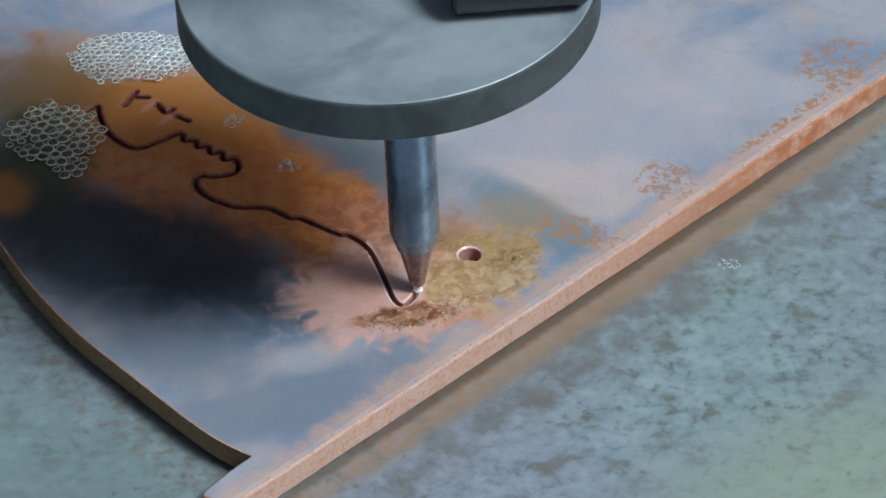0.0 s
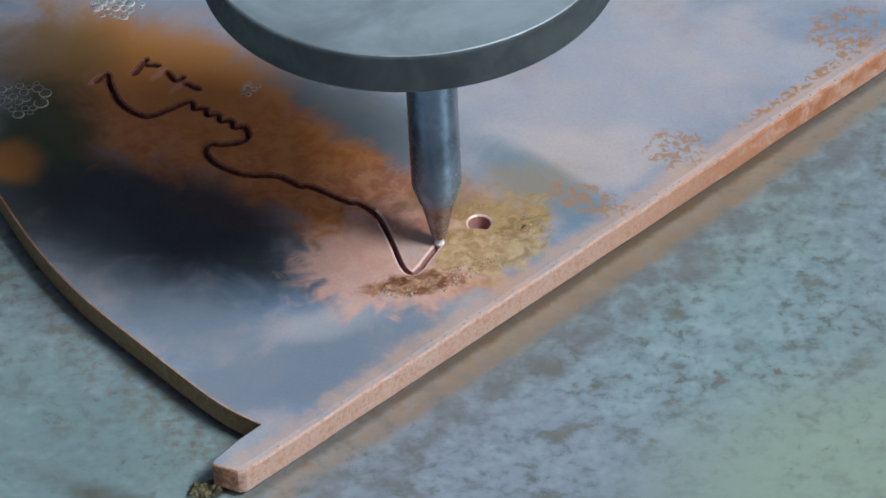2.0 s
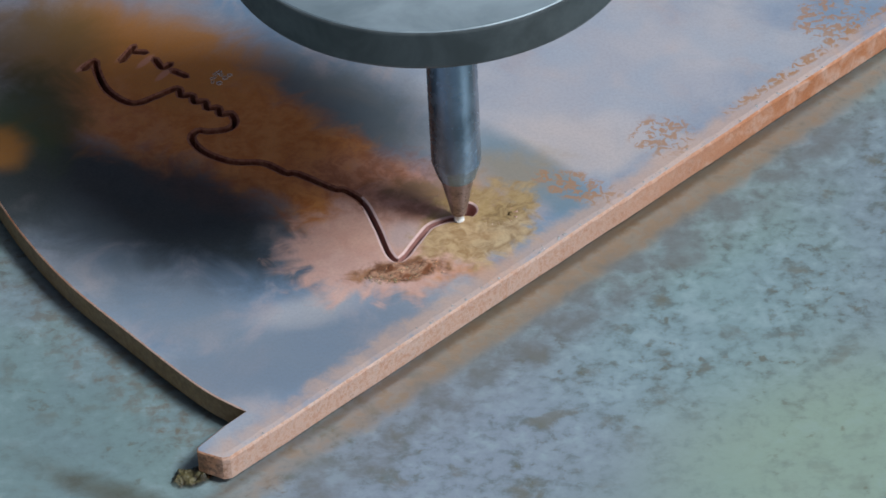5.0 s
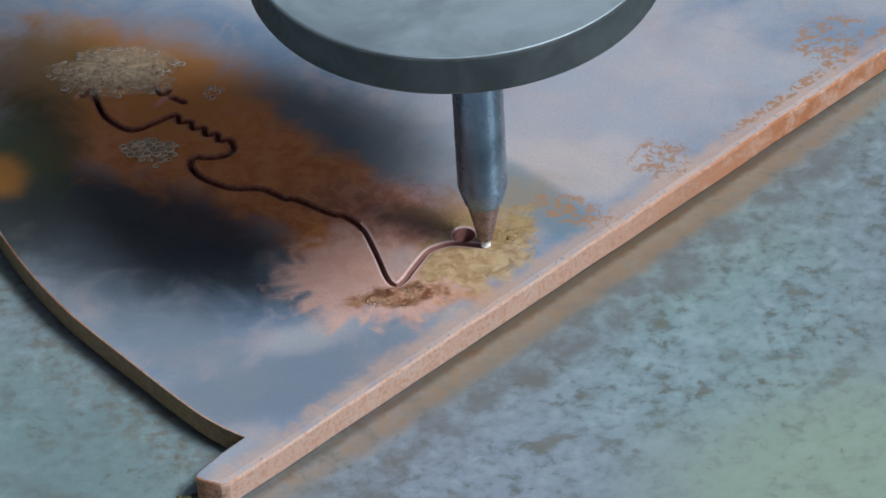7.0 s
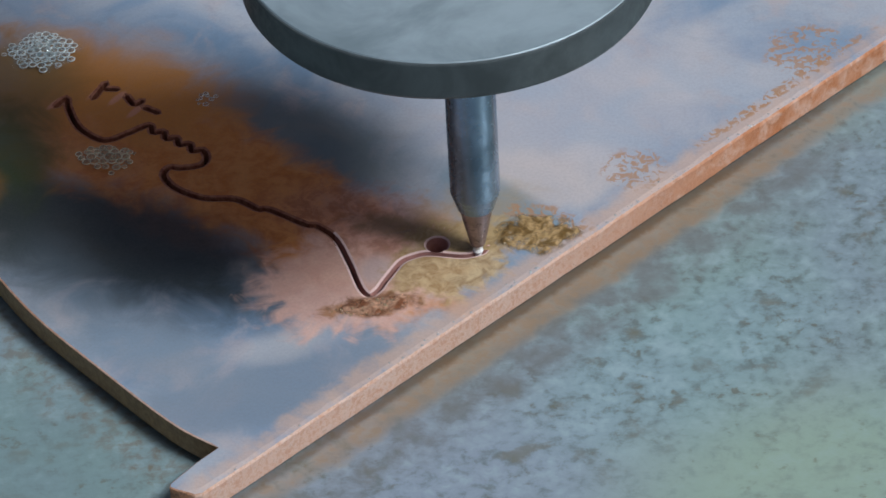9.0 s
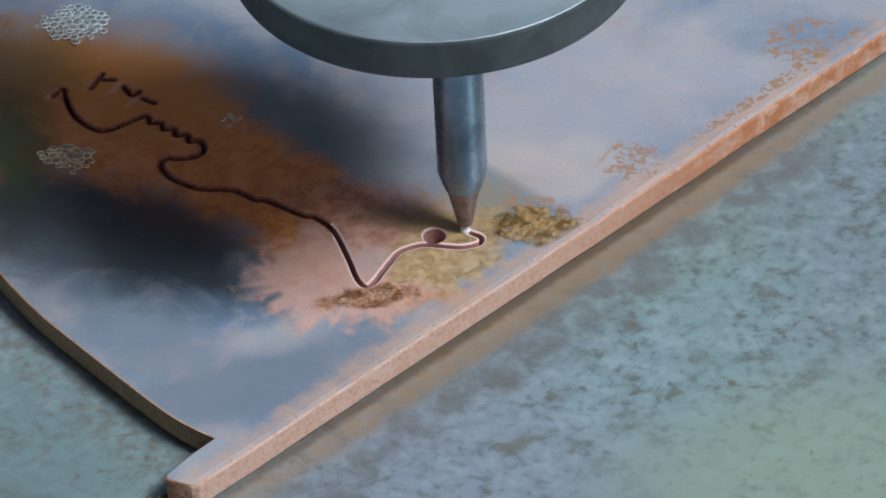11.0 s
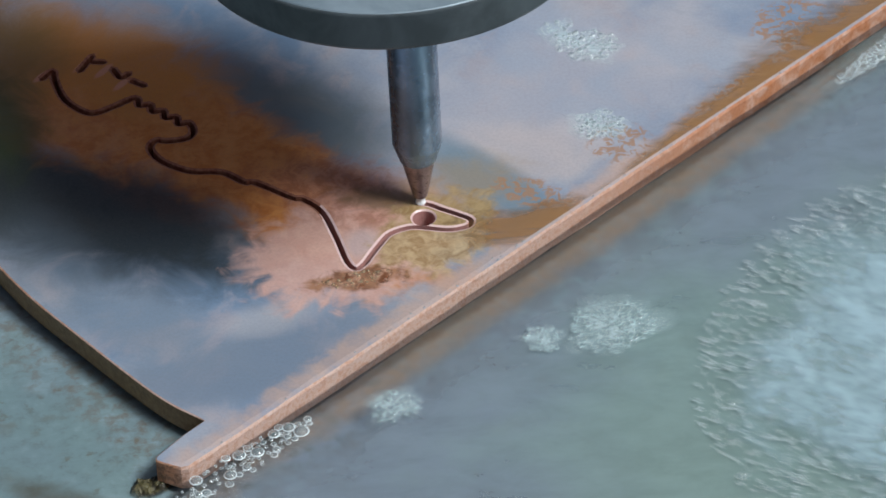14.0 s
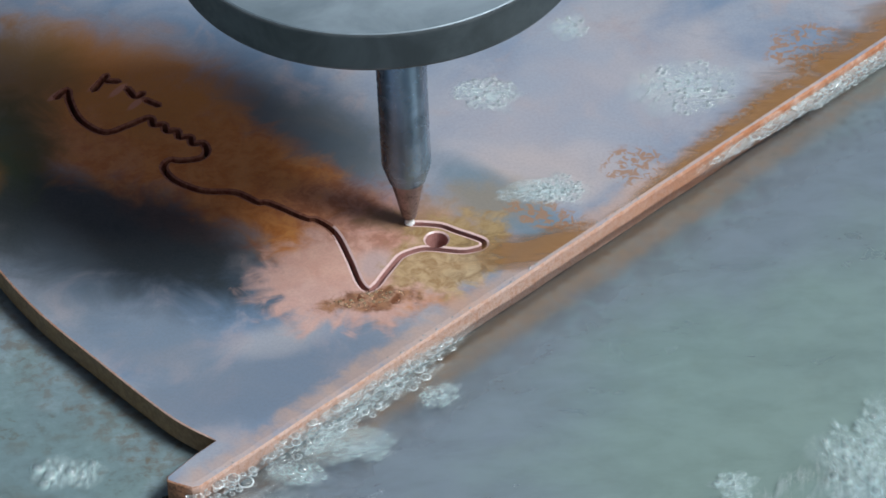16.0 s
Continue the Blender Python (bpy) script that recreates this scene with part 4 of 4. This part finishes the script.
# foam on the flood
W = -1.5
for args, rows in (
    ((3.6, 3.2, 54, 0.2, 0.62, 31), [(0, 113.27, -13.73, -1.47), (11.9, 116.74, -18.01, -1.47), (12.2, 59.55, -26.91, -1.47), (12.5, 32.61, -28.75, -1.47), (13.0, 32.19, -21.29, -1.47), (13.5, 9.46, -32.03, -1.47), (14.0, -1.29, -39.41, -1.47), (14.4, -18.09, -45.31, -1.47), (16, -33.52, -59.64, -1.47)]),
    ((6.4, 5.4, 150, 0.2, 0.62, 32), [(0, 132.20, -38.86, -1.47), (12.0, 127.34, -42.12, -1.47), (12.5, 57.46, -51.22, -1.47), (13.0, 44.76, -51.52, -1.47), (13.5, 47.86, -37.13, -1.47), (14.0, 29.14, -25.55, -1.47), (14.3, 17.59, -31.25, -1.47), (14.6, 26.7, -35.3, -1.47), (15.0, 12.2, -38.3, -1.47), (15.5, -3.0, -50.4, -1.47), (16, -25.94, -60.12, -1.47)]),
    ((3.2, 2.8, 43, 0.2, 0.62, 33), [(0, 134.57, -27.32, -1.47), (11.9, 129.12, -36.67, -1.47), (12.5, 25.40, -43.72, -1.47), (13.0, 6.01, -43.76, -1.47), (13.5, -8.87, -53.29, -1.47), (14, -24.49, -64.05, -1.47), (16, -33.44, -62.85, -1.47)]),
    ((7.2, 4.8, 60, 0.35, 1.3, 34), [(0, 107.18, -48.50, -1.47), (11.9, 95.43, -53.58, -1.47), (12.2, 41.76, -51.91, -1.47), (12.5, 7.02, -49.58, -1.47), (13.0, -8.09, -57.14, -1.47), (13.5, -18.05, -64.53, -1.47), (16, -33.42, -63.92, -1.47)]),
    ((2.8, 2.4, 36, 0.2, 0.62, 35), [(0, 125.83, 10.69, -1.47), (11.9, 127.95, -0.18, -1.47), (12.5, 62.00, -11.27, -1.47), (13.0, 59.51, -18.49, -1.47), (13.5, 56.66, -22.54, -1.47), (14.0, 55.62, -30.00, -1.47), (14.4, 34.12, -14.05, -1.47), (15.0, 32.50, -20.18, -1.47), (15.5, 13.18, -27.55, -1.47), (16, 3.50, -33.06, -1.47)]),
    ((6.0, 3.8, 102, 0.2, 0.62, 36), [(0, 125.83, 10.69, -1.47), (14.2, 119.88, -9.58, -1.47), (14.5, 61.97, -13.03, -1.47), (15.0, 50.19, -22.72, -1.47), (15.3, 28.46, -29.98, -1.47), (15.7, 12.72, -38.76, -1.47), (16, -9.13, -42.50, -1.47)]),
    ((3.0, 2.8, 40, 0.2, 0.62, 37), [(0, 118.99, -26.22, -1.47), (12.0, 121.77, -30.15, -1.47), (12.5, 57.95, -31.33, -1.47), (13.0, 48.38, -27.22, -1.47), (13.5, 40.69, -23.74, -1.47), (14.0, 19.56, -27.15, -1.47), (14.5, 47.77, -38.09, -1.47), (15.0, 55.54, -40.95, -1.47), (16, 42.60, -53.68, -1.47)]),
    ((6.5, 13.0, 190, 0.2, 0.9, 38), [(0, 112.75, -59.92, -1.47), (14.4, 101.58, -19.03, -1.47), (15.0, 66.6, 0.9, -1.47), (15.3, 56.47, -16.52, -1.47), (15.6, 53.95, -30.19, -1.47), (16, 61.22, -50.48, -1.47)]),
    ((5.0, 3.4, 26, 0.4, 1.5, 39), [(0, 107.18, -48.50, -1.47), (12.1, 94.78, -53.97, -1.47), (12.5, 41.71, -56.62, -1.47), (14, 38.01, -72.93, -1.47), (15.6, -51.77, -64.99, -5.07), (16, -48.61, -41.75, -5.07)]),
    ((4.0, 2.4, 24, 0.3, 1.0, 40), [(0, 105.27, -59.42, -1.47), (12.1, 93.16, -64.74, -1.47), (12.5, -22.13, -52.00, -1.47), (13, -30.09, -58.86, -1.47), (15.4, -3.39, -59.15, -1.47), (16, -16.10, -47.64, -1.47)]),
):
    drift(foam(*args, frayed=0.9, pad=0.1, skins=(BUBBLE, WETRIM, FROTH), label="pale foam of small bubbles drifting on the flood water"), rows)

# foam lines caught along the plate's edge
drift(foam(27, 2.8, 520, 0.22, 0.75, 51, angle=41.7, frayed=0.7, pad=0.15, label="white foam line caught along the plate's edge"), [(0, 142.56, 100.97, -1.47), (12.0, 144.38, 95.53, -1.47), (12.3, 57.83, 24.29, -1.47), (12.5, 59.97, 24.93, -1.47), (13.0, 71.35, 35.47, -1.47), (13.5, 83.26, 42.81, -1.47), (14.1, 86.28, 44.07, -1.47), (14.35, 64.14, 31.06, -1.47), (14.5, 59.83, 27.67, -1.47), (15.0, 60.73, 28.23, -1.47), (15.5, 66.29, 33.37, -1.47), (16, 64.39, 32.53, -1.47)])
drift(foam(13, 2.4, 90, 0.25, 1.5, 52, angle=41.7, frayed=0.9, label="clear bubbles caught along the plate's edge"), [(0, 142.56, 100.97, -1.47), (12.0, 144.38, 95.53, -1.47), (12.25, 16.61, -10.73, -1.47), (12.5, -9.17, -34.20, -1.47), (13.0, -17.49, -42.66, -1.47), (13.5, -20.65, -45.82, -1.47), (14.0, -22.57, -49.00, -1.47), (14.5, -26.36, -49.85, -1.47), (15.0, -27.29, -48.71, -1.47), (16, -31.65, -54.34, -1.47)])
drift(foam(20, 3.0, 190, 0.25, 0.9, 53, pad=0.15, angle=41.7, frayed=0.9, label="white foam line caught along the plate's edge"), [(0, 153.82, 111.49, -1.47), (14.1, 147.03, 92.62, -1.47), (14.4, 26.29, -4.84, -1.47), (14.5, 18.34, -11.10, -1.47), (14.8, -3.55, -31.71, -1.47), (15.0, -14.95, -40.87, -1.47), (15.3, -1.76, -30.16, -1.47), (15.7, -1.41, -29.73, -1.47), (16, -7.80, -34.61, -1.47)])

# brown silt washed over the plate along its edge
def silt_film():
    bm = bmesh.new()
    rows = []
    for i in range(61):
        s = i / 60
        p = EDGE_A.lerp(EDGE_B, 0.13 + 0.45 * s) - OUT * 0.5
        wide = 13
        row = []
        for j in range(9):
            q = p - OUT * wide * j / 8
            row.append(bm.verts.new((q.x * MM, q.y * MM, (0.10 + 0.02 * noise.noise((q.x, q.y, 1))) * MM)))
        rows.append(row)
    for a, b in zip(rows, rows[1:]):
        for j in range(8):
            bm.faces.new((a[j], b[j], b[j + 1], a[j + 1])).smooth = True
    bmesh.ops.recalc_face_normals(bm, faces=bm.faces)
    return tagged(link_mesh("silt_wash", bm, [SILT]), "thin brown silt washed over the plate's rim", "silt", kind="stuff")


silt = silt_film()
SLIDE = EDGE_DIR * 130 * MM
drift(silt, [(t, SLIDE.x * k / MM, SLIDE.y * k / MM, 0) for t, k in ((0, 1.0), (11.9, 1.0), (12.1, 0.75), (12.3, 0.12), (12.5, 0.03), (13.0, 0.02), (16, 0.0))])


def silt_ridge(name, rx, ry, angle, tall, seed, material, label, at=None):
    """A low lumpy bank of silt that thins out to its rim; at: its place on the plate, to keep it off the edge."""
    bm = bmesh.new()
    thin = bm.verts.layers.float.new("thin")
    ca, sa = math.cos(radians(angle)), math.sin(radians(angle))
    nx, ny = 80, 56
    grid = []
    for j in range(ny + 1):
        row = []
        for i in range(nx + 1):
            x, y = (i / nx * 2 - 1) * rx, (j / ny * 2 - 1) * ry
            wx, wy = x * ca - y * sa, x * sa + y * ca
            lumps = 0.8 * noise.noise((x * 0.4, y * 0.5, seed)) + 0.5 * noise.noise((x * 0.9, y * 1.0, seed + 3)) + 0.2 * noise.noise((x * 2.0, y * 2.0, seed + 7))
            fall = max(0.0, 1 - (x / rx) ** 2 - (y / ry) ** 2)
            body = max(0.0, min(1.0, 1.6 * fall + 1.1 * lumps - 0.25)) * min(1.0, 3 * fall)
            if at:
                gap = (EDGE_A.x - at[0] - wx) * OUT.x + (EDGE_A.y - at[1] - wy) * OUT.y
                body *= max(0.0, min(1.0, (gap - 0.8) / 1.5))
            v = bm.verts.new((wx * MM, wy * MM, (0.05 + tall * body * (0.6 + lumps)) * MM))
            v[thin] = body
            row.append(v)
        grid.append(row)
    for a, b in zip(grid, grid[1:]):
        for i in range(nx):
            quad = (a[i], a[i + 1], b[i + 1], b[i])
            if max(v[thin] for v in quad) > 0.01:
                bm.faces.new(quad).smooth = True
    bmesh.ops.delete(bm, geom=[v for v in bm.verts if not v.link_faces], context="VERTS")
    return tagged(link_mesh(name, bm, [material]), label, "silt", kind="stuff")


drift(silt_ridge("silt_ridge", 7.6, 5.2, -14, 0.35, 2.0, OCHRE, "lumpy dark ochre silt heaped ahead of the cut", (18.6, -0.6)), [(0, 18.6, -0.6, -1.6), (5.8, 18.6, -0.6, -1.0), (8.5, 18.6, -0.6, -0.12), (10.8, 18.6, -0.6, 0.0), (12.18, 18.6, -0.6, 0.0), (12.4, 18.2, -0.4, -0.7), (12.6, 18.0, -0.2, -1.6), (16, 18.0, -0.2, -1.6)])
drift(silt_ridge("silt_ridge", 6.2, 2.5, 10, 0.25, 9.0, REDSILT, "red-brown scum of grains under the bend of the cut"), [(0, -5.4, -14.3, 0.0), (12.1, -5.4, -14.3, 0.0), (12.5, -5.6, -14.3, -0.12), (16, -5.8, -14.2, -0.16)])
crumbs = silt_ridge("rust_crumbs", 3.4, 2.2, 20, 1.4, 5.0, CRUMB, "dark rust crumbs heaped at the plate's corner")
crumbs.location = (-0.0352, -0.0492, BED)


def edge_drops():
    """Beads of water along the plate's rim."""
    rnd = random.Random(8)
    bm = bmesh.new()
    for k in range(170):
        p = EDGE_A.lerp(EDGE_B, 0.01 + 0.5 * rnd.random()) - OUT * (0.2 + 0.35 * abs(rnd.gauss(0, 1)))
        dome(bm, p.x * MM, p.y * MM, (0.06 + 0.17 * rnd.random() ** 3) * MM, 0.5, 9, rnd)
    bmesh.ops.translate(bm, verts=bm.verts, vec=(0, 0, -0.00002))
    return tagged(link_mesh("water_beads", bm, [DROP]), "clear water beads along the plate's rim", "water drops", kind="stuff")


edge_drops()

# unseen tank walls added round the bed to block low sky light
for nm, x, y, sx, sy in (("tank_wall_east", 1.5, 0.1, 0.03, 3.03), ("tank_wall_west", -1.5, 0.1, 0.03, 3.03), ("tank_wall_north", 0, 1.6, 2.97, 0.03), ("tank_wall_south", 0, -1.4, 2.97, 0.03)):
    bm = bmesh.new()
    bmesh.ops.create_cube(bm, size=1, matrix=Matrix.Translation((x, y, BED + 0.2)) @ Matrix.Diagonal((sx, sy, 0.4, 1)))
    bmesh.ops.bevel(bm, geom=list(bm.edges), offset=0.004, segments=2, affect="EDGES")
    tagged(link_mesh(nm, bm, [BLACK]), "dark metal side wall added out of view", "tank wall", kind="structure")

# surges of froth
for seed, rows in ((66, [(0, 150.3, 8.9, -1.47), (12.0, 150.3, 8.9, -1.47), (12.1, 95.3, -6.5, -1.47), (12.2, 53.3, -26.5, -1.47), (12.3, 30.9, -43.8, -1.47), (12.4, -9.1, -68.8, -4.0), (12.5, -19.1, -78.8, -8.0), (16, -19.1, -78.8, -8.0)]),
                   (61, [(0, 150.29, 8.89, -1.47), (13.4, 140.43, -23.58, -1.47), (13.8, 92.16, -34.96, -1.47), (14.0, 70.4, -29.8, -1.47), (14.2, 48.9, -18.8, -1.47), (14.3, 37.6, -26.9, -1.47), (14.5, 12.31, -49.17, -1.47), (14.8, -22.60, -81.37, -1.47), (16, -32.29, -113.56, -1.47)]),
                   (62, [(0, 150.29, 8.89, -1.47), (14.8, 141.34, -15.01, -1.47), (15.0, 100.15, -20.28, -1.47), (15.3, 54.00, -25.93, -1.47), (15.5, 37.56, -17.34, -1.47), (15.7, 22.79, -39.44, -1.47), (16, -30.0, -84.0, -1.47)]),
                   (63, [(0, 174.63, 7.09, -1.47), (14.9, 161.04, 2.33, -1.47), (15.2, 103.72, 0.90, -1.47), (15.4, 67.62, -3.62, -1.47), (15.5, 58.23, -1.54, -1.47), (15.7, 64.88, -30.76, -1.47), (16, 54.73, -85.01, -1.47)])):
    drift(foam(40, 27, 1900, 0.2, 0.62, seed, angle=60, frayed=0.9, pad=0.5, skins=(BUBBLE, RIM, SURGEFILM if seed == 61 else SURGEFOAM), label="pale aqua froth surging over the flood water"), rows)

drift(foam(31, 4.6, 420, 0.15, 0.5, 64, angle=39, frayed=0.9, pad=0.6, skins=(BUBBLE, RIM, CREST), label="white crest of the first surge spilling over the plate's edge"), [(0, 135.66, 89.06, 0.15), (12.05, 128.18, 82.43, 0.15), (12.12, 79.56, 39.34, 0.15), (12.2, 45.9, 9.5, 0.15), (12.3, 30.94, -6.79, -0.9), (12.45, 15.24, -23.74, -8.0), (16, 15.24, -23.74, -8.0)])
drift(foam(22, 11, 420, 0.2, 0.8, 67, angle=55, frayed=0.9, pad=0.7, skins=(BUBBLE, RIM, CREST), label="white crest of the second surge spilling over the plate's edge"), [(0, 130.0, 90.0, 0.2), (13.9, 130.0, 90.0, 0.2), (14.1, 73.6, 36.2, 0.2), (14.2, 58.4, 23.2, 0.2), (14.3, 43.2, 17.0, -0.6), (14.42, 23.2, -5.0, -8.0), (16, 23.2, -5.0, -8.0)])
drift(foam(1.7, 1.3, 9, 0.25, 0.6, 68, label="few clear bubbles on the wet bed"), [(0, 41.3, -0.5, -5.1), (0.35, 41.3, -0.5, -5.1), (0.6, 41.3, -0.5, -7.0), (16, 41.3, -0.5, -7.0)])
drift(foam(2.6, 2.4, 4, 1.2, 2.3, 65, label="large clear bubbles carried by the surge"), [(0, 137.5, 89.3, 0.2), (12.05, 137.5, 89.3, 0.2), (12.2, 47.5, 9.3, 0.2), (12.3, 49.8, 15.4, -1.5), (12.42, 47.2, 9.5, -1.5), (12.6, 45.2, 7.5, -9.0), (16, 45.2, 7.5, -9.0)])

# ---- everything that moves ----
def motions():
    arc = [(0, 0.22), (0.5, 1.15), (1, 2.19), (1.5, 3.0), (2, 3.89), (2.5, 4.64), (3, 5.69), (3.5, 6.61), (5.8, 11.31), (6, 11.73), (6.5, 12.58), (7, 13.68), (7.5, 14.56), (8, 15.6), (8.5, 16.51), (11, 21.32), (11.5, 22.13), (12, 22.89), (12.5, 23.92), (13, 24.85), (13.5, 26.01), (14, 26.89), (14.5, 27.72), (15, 28.75), (15.5, 29.8), (16, 30.74)]
    tip = lambda s: KERF[min(len(KERF) - 1, max(0, START + int(s / STEP)))].lerp(KERF[min(len(KERF) - 1, START + int(s / STEP) + 1)], (s / STEP) % 1)
    walk(head, [(t, pose(tip(s).x * MM, tip(s).y * MM, 0)) for t, s in arc])
    for i, ob in UNCUT:
        s = i * STEP
        when = 0.0
        for (t0, s0), (t1, s1) in zip(arc, arc[1:]):
            if s0 <= s <= s1:
                when = t0 + (t1 - t0) * (s - s0) / max(s1 - s0, 1e-6)
        if s > arc[-1][1]:
            continue
        when = max(when, 0.1)
        walk(ob, [(0.0, pose(0, 0, 0)), (when - 0.07, pose(0, 0, 0)), (when + 0.07, pose(0, 0, -0.012)), (16.0, pose(0, 0, -0.012))])
    # the flood swells twice and lifts what floats on it
    swell = ((0.0, 0.0), (14.2, 0.0), (14.45, 1.2), (14.6, 1.0), (14.9, 0.1), (15.25, 0.2), (15.45, 1.3), (15.6, 1.2), (15.85, 0.2), (16.0, 0.0))
    at = lambda table, t, k: float(np.interp(t, [r[0] for r in table], [r[k] for r in table]))
    flow = [(t, v.x, v.y) for t, v in FLOOD_ROWS]
    times = sorted({r[0] for r in flow} | {r[0] for r in swell})
    walk(flood, [(t, pose(at(flow, t, 1), at(flow, t, 2), at(swell, t, 1) * MM)) for t in times])
    for raft, rows in FOAM:
        if raft.name.startswith("foam_patch") and all(abs(r[3] - W - 0.03) < 0.01 for r in rows):
            times = sorted({r[0] for r in rows} | {r[0] for r in swell})
            rows = [(t, at(rows, t, 1), at(rows, t, 2), at(rows, t, 3) + at(swell, t, 1)) for t in times]
        walk(raft, [(t, pose(x * MM, y * MM, z * MM)) for t, x, y, z in rows])


motions()
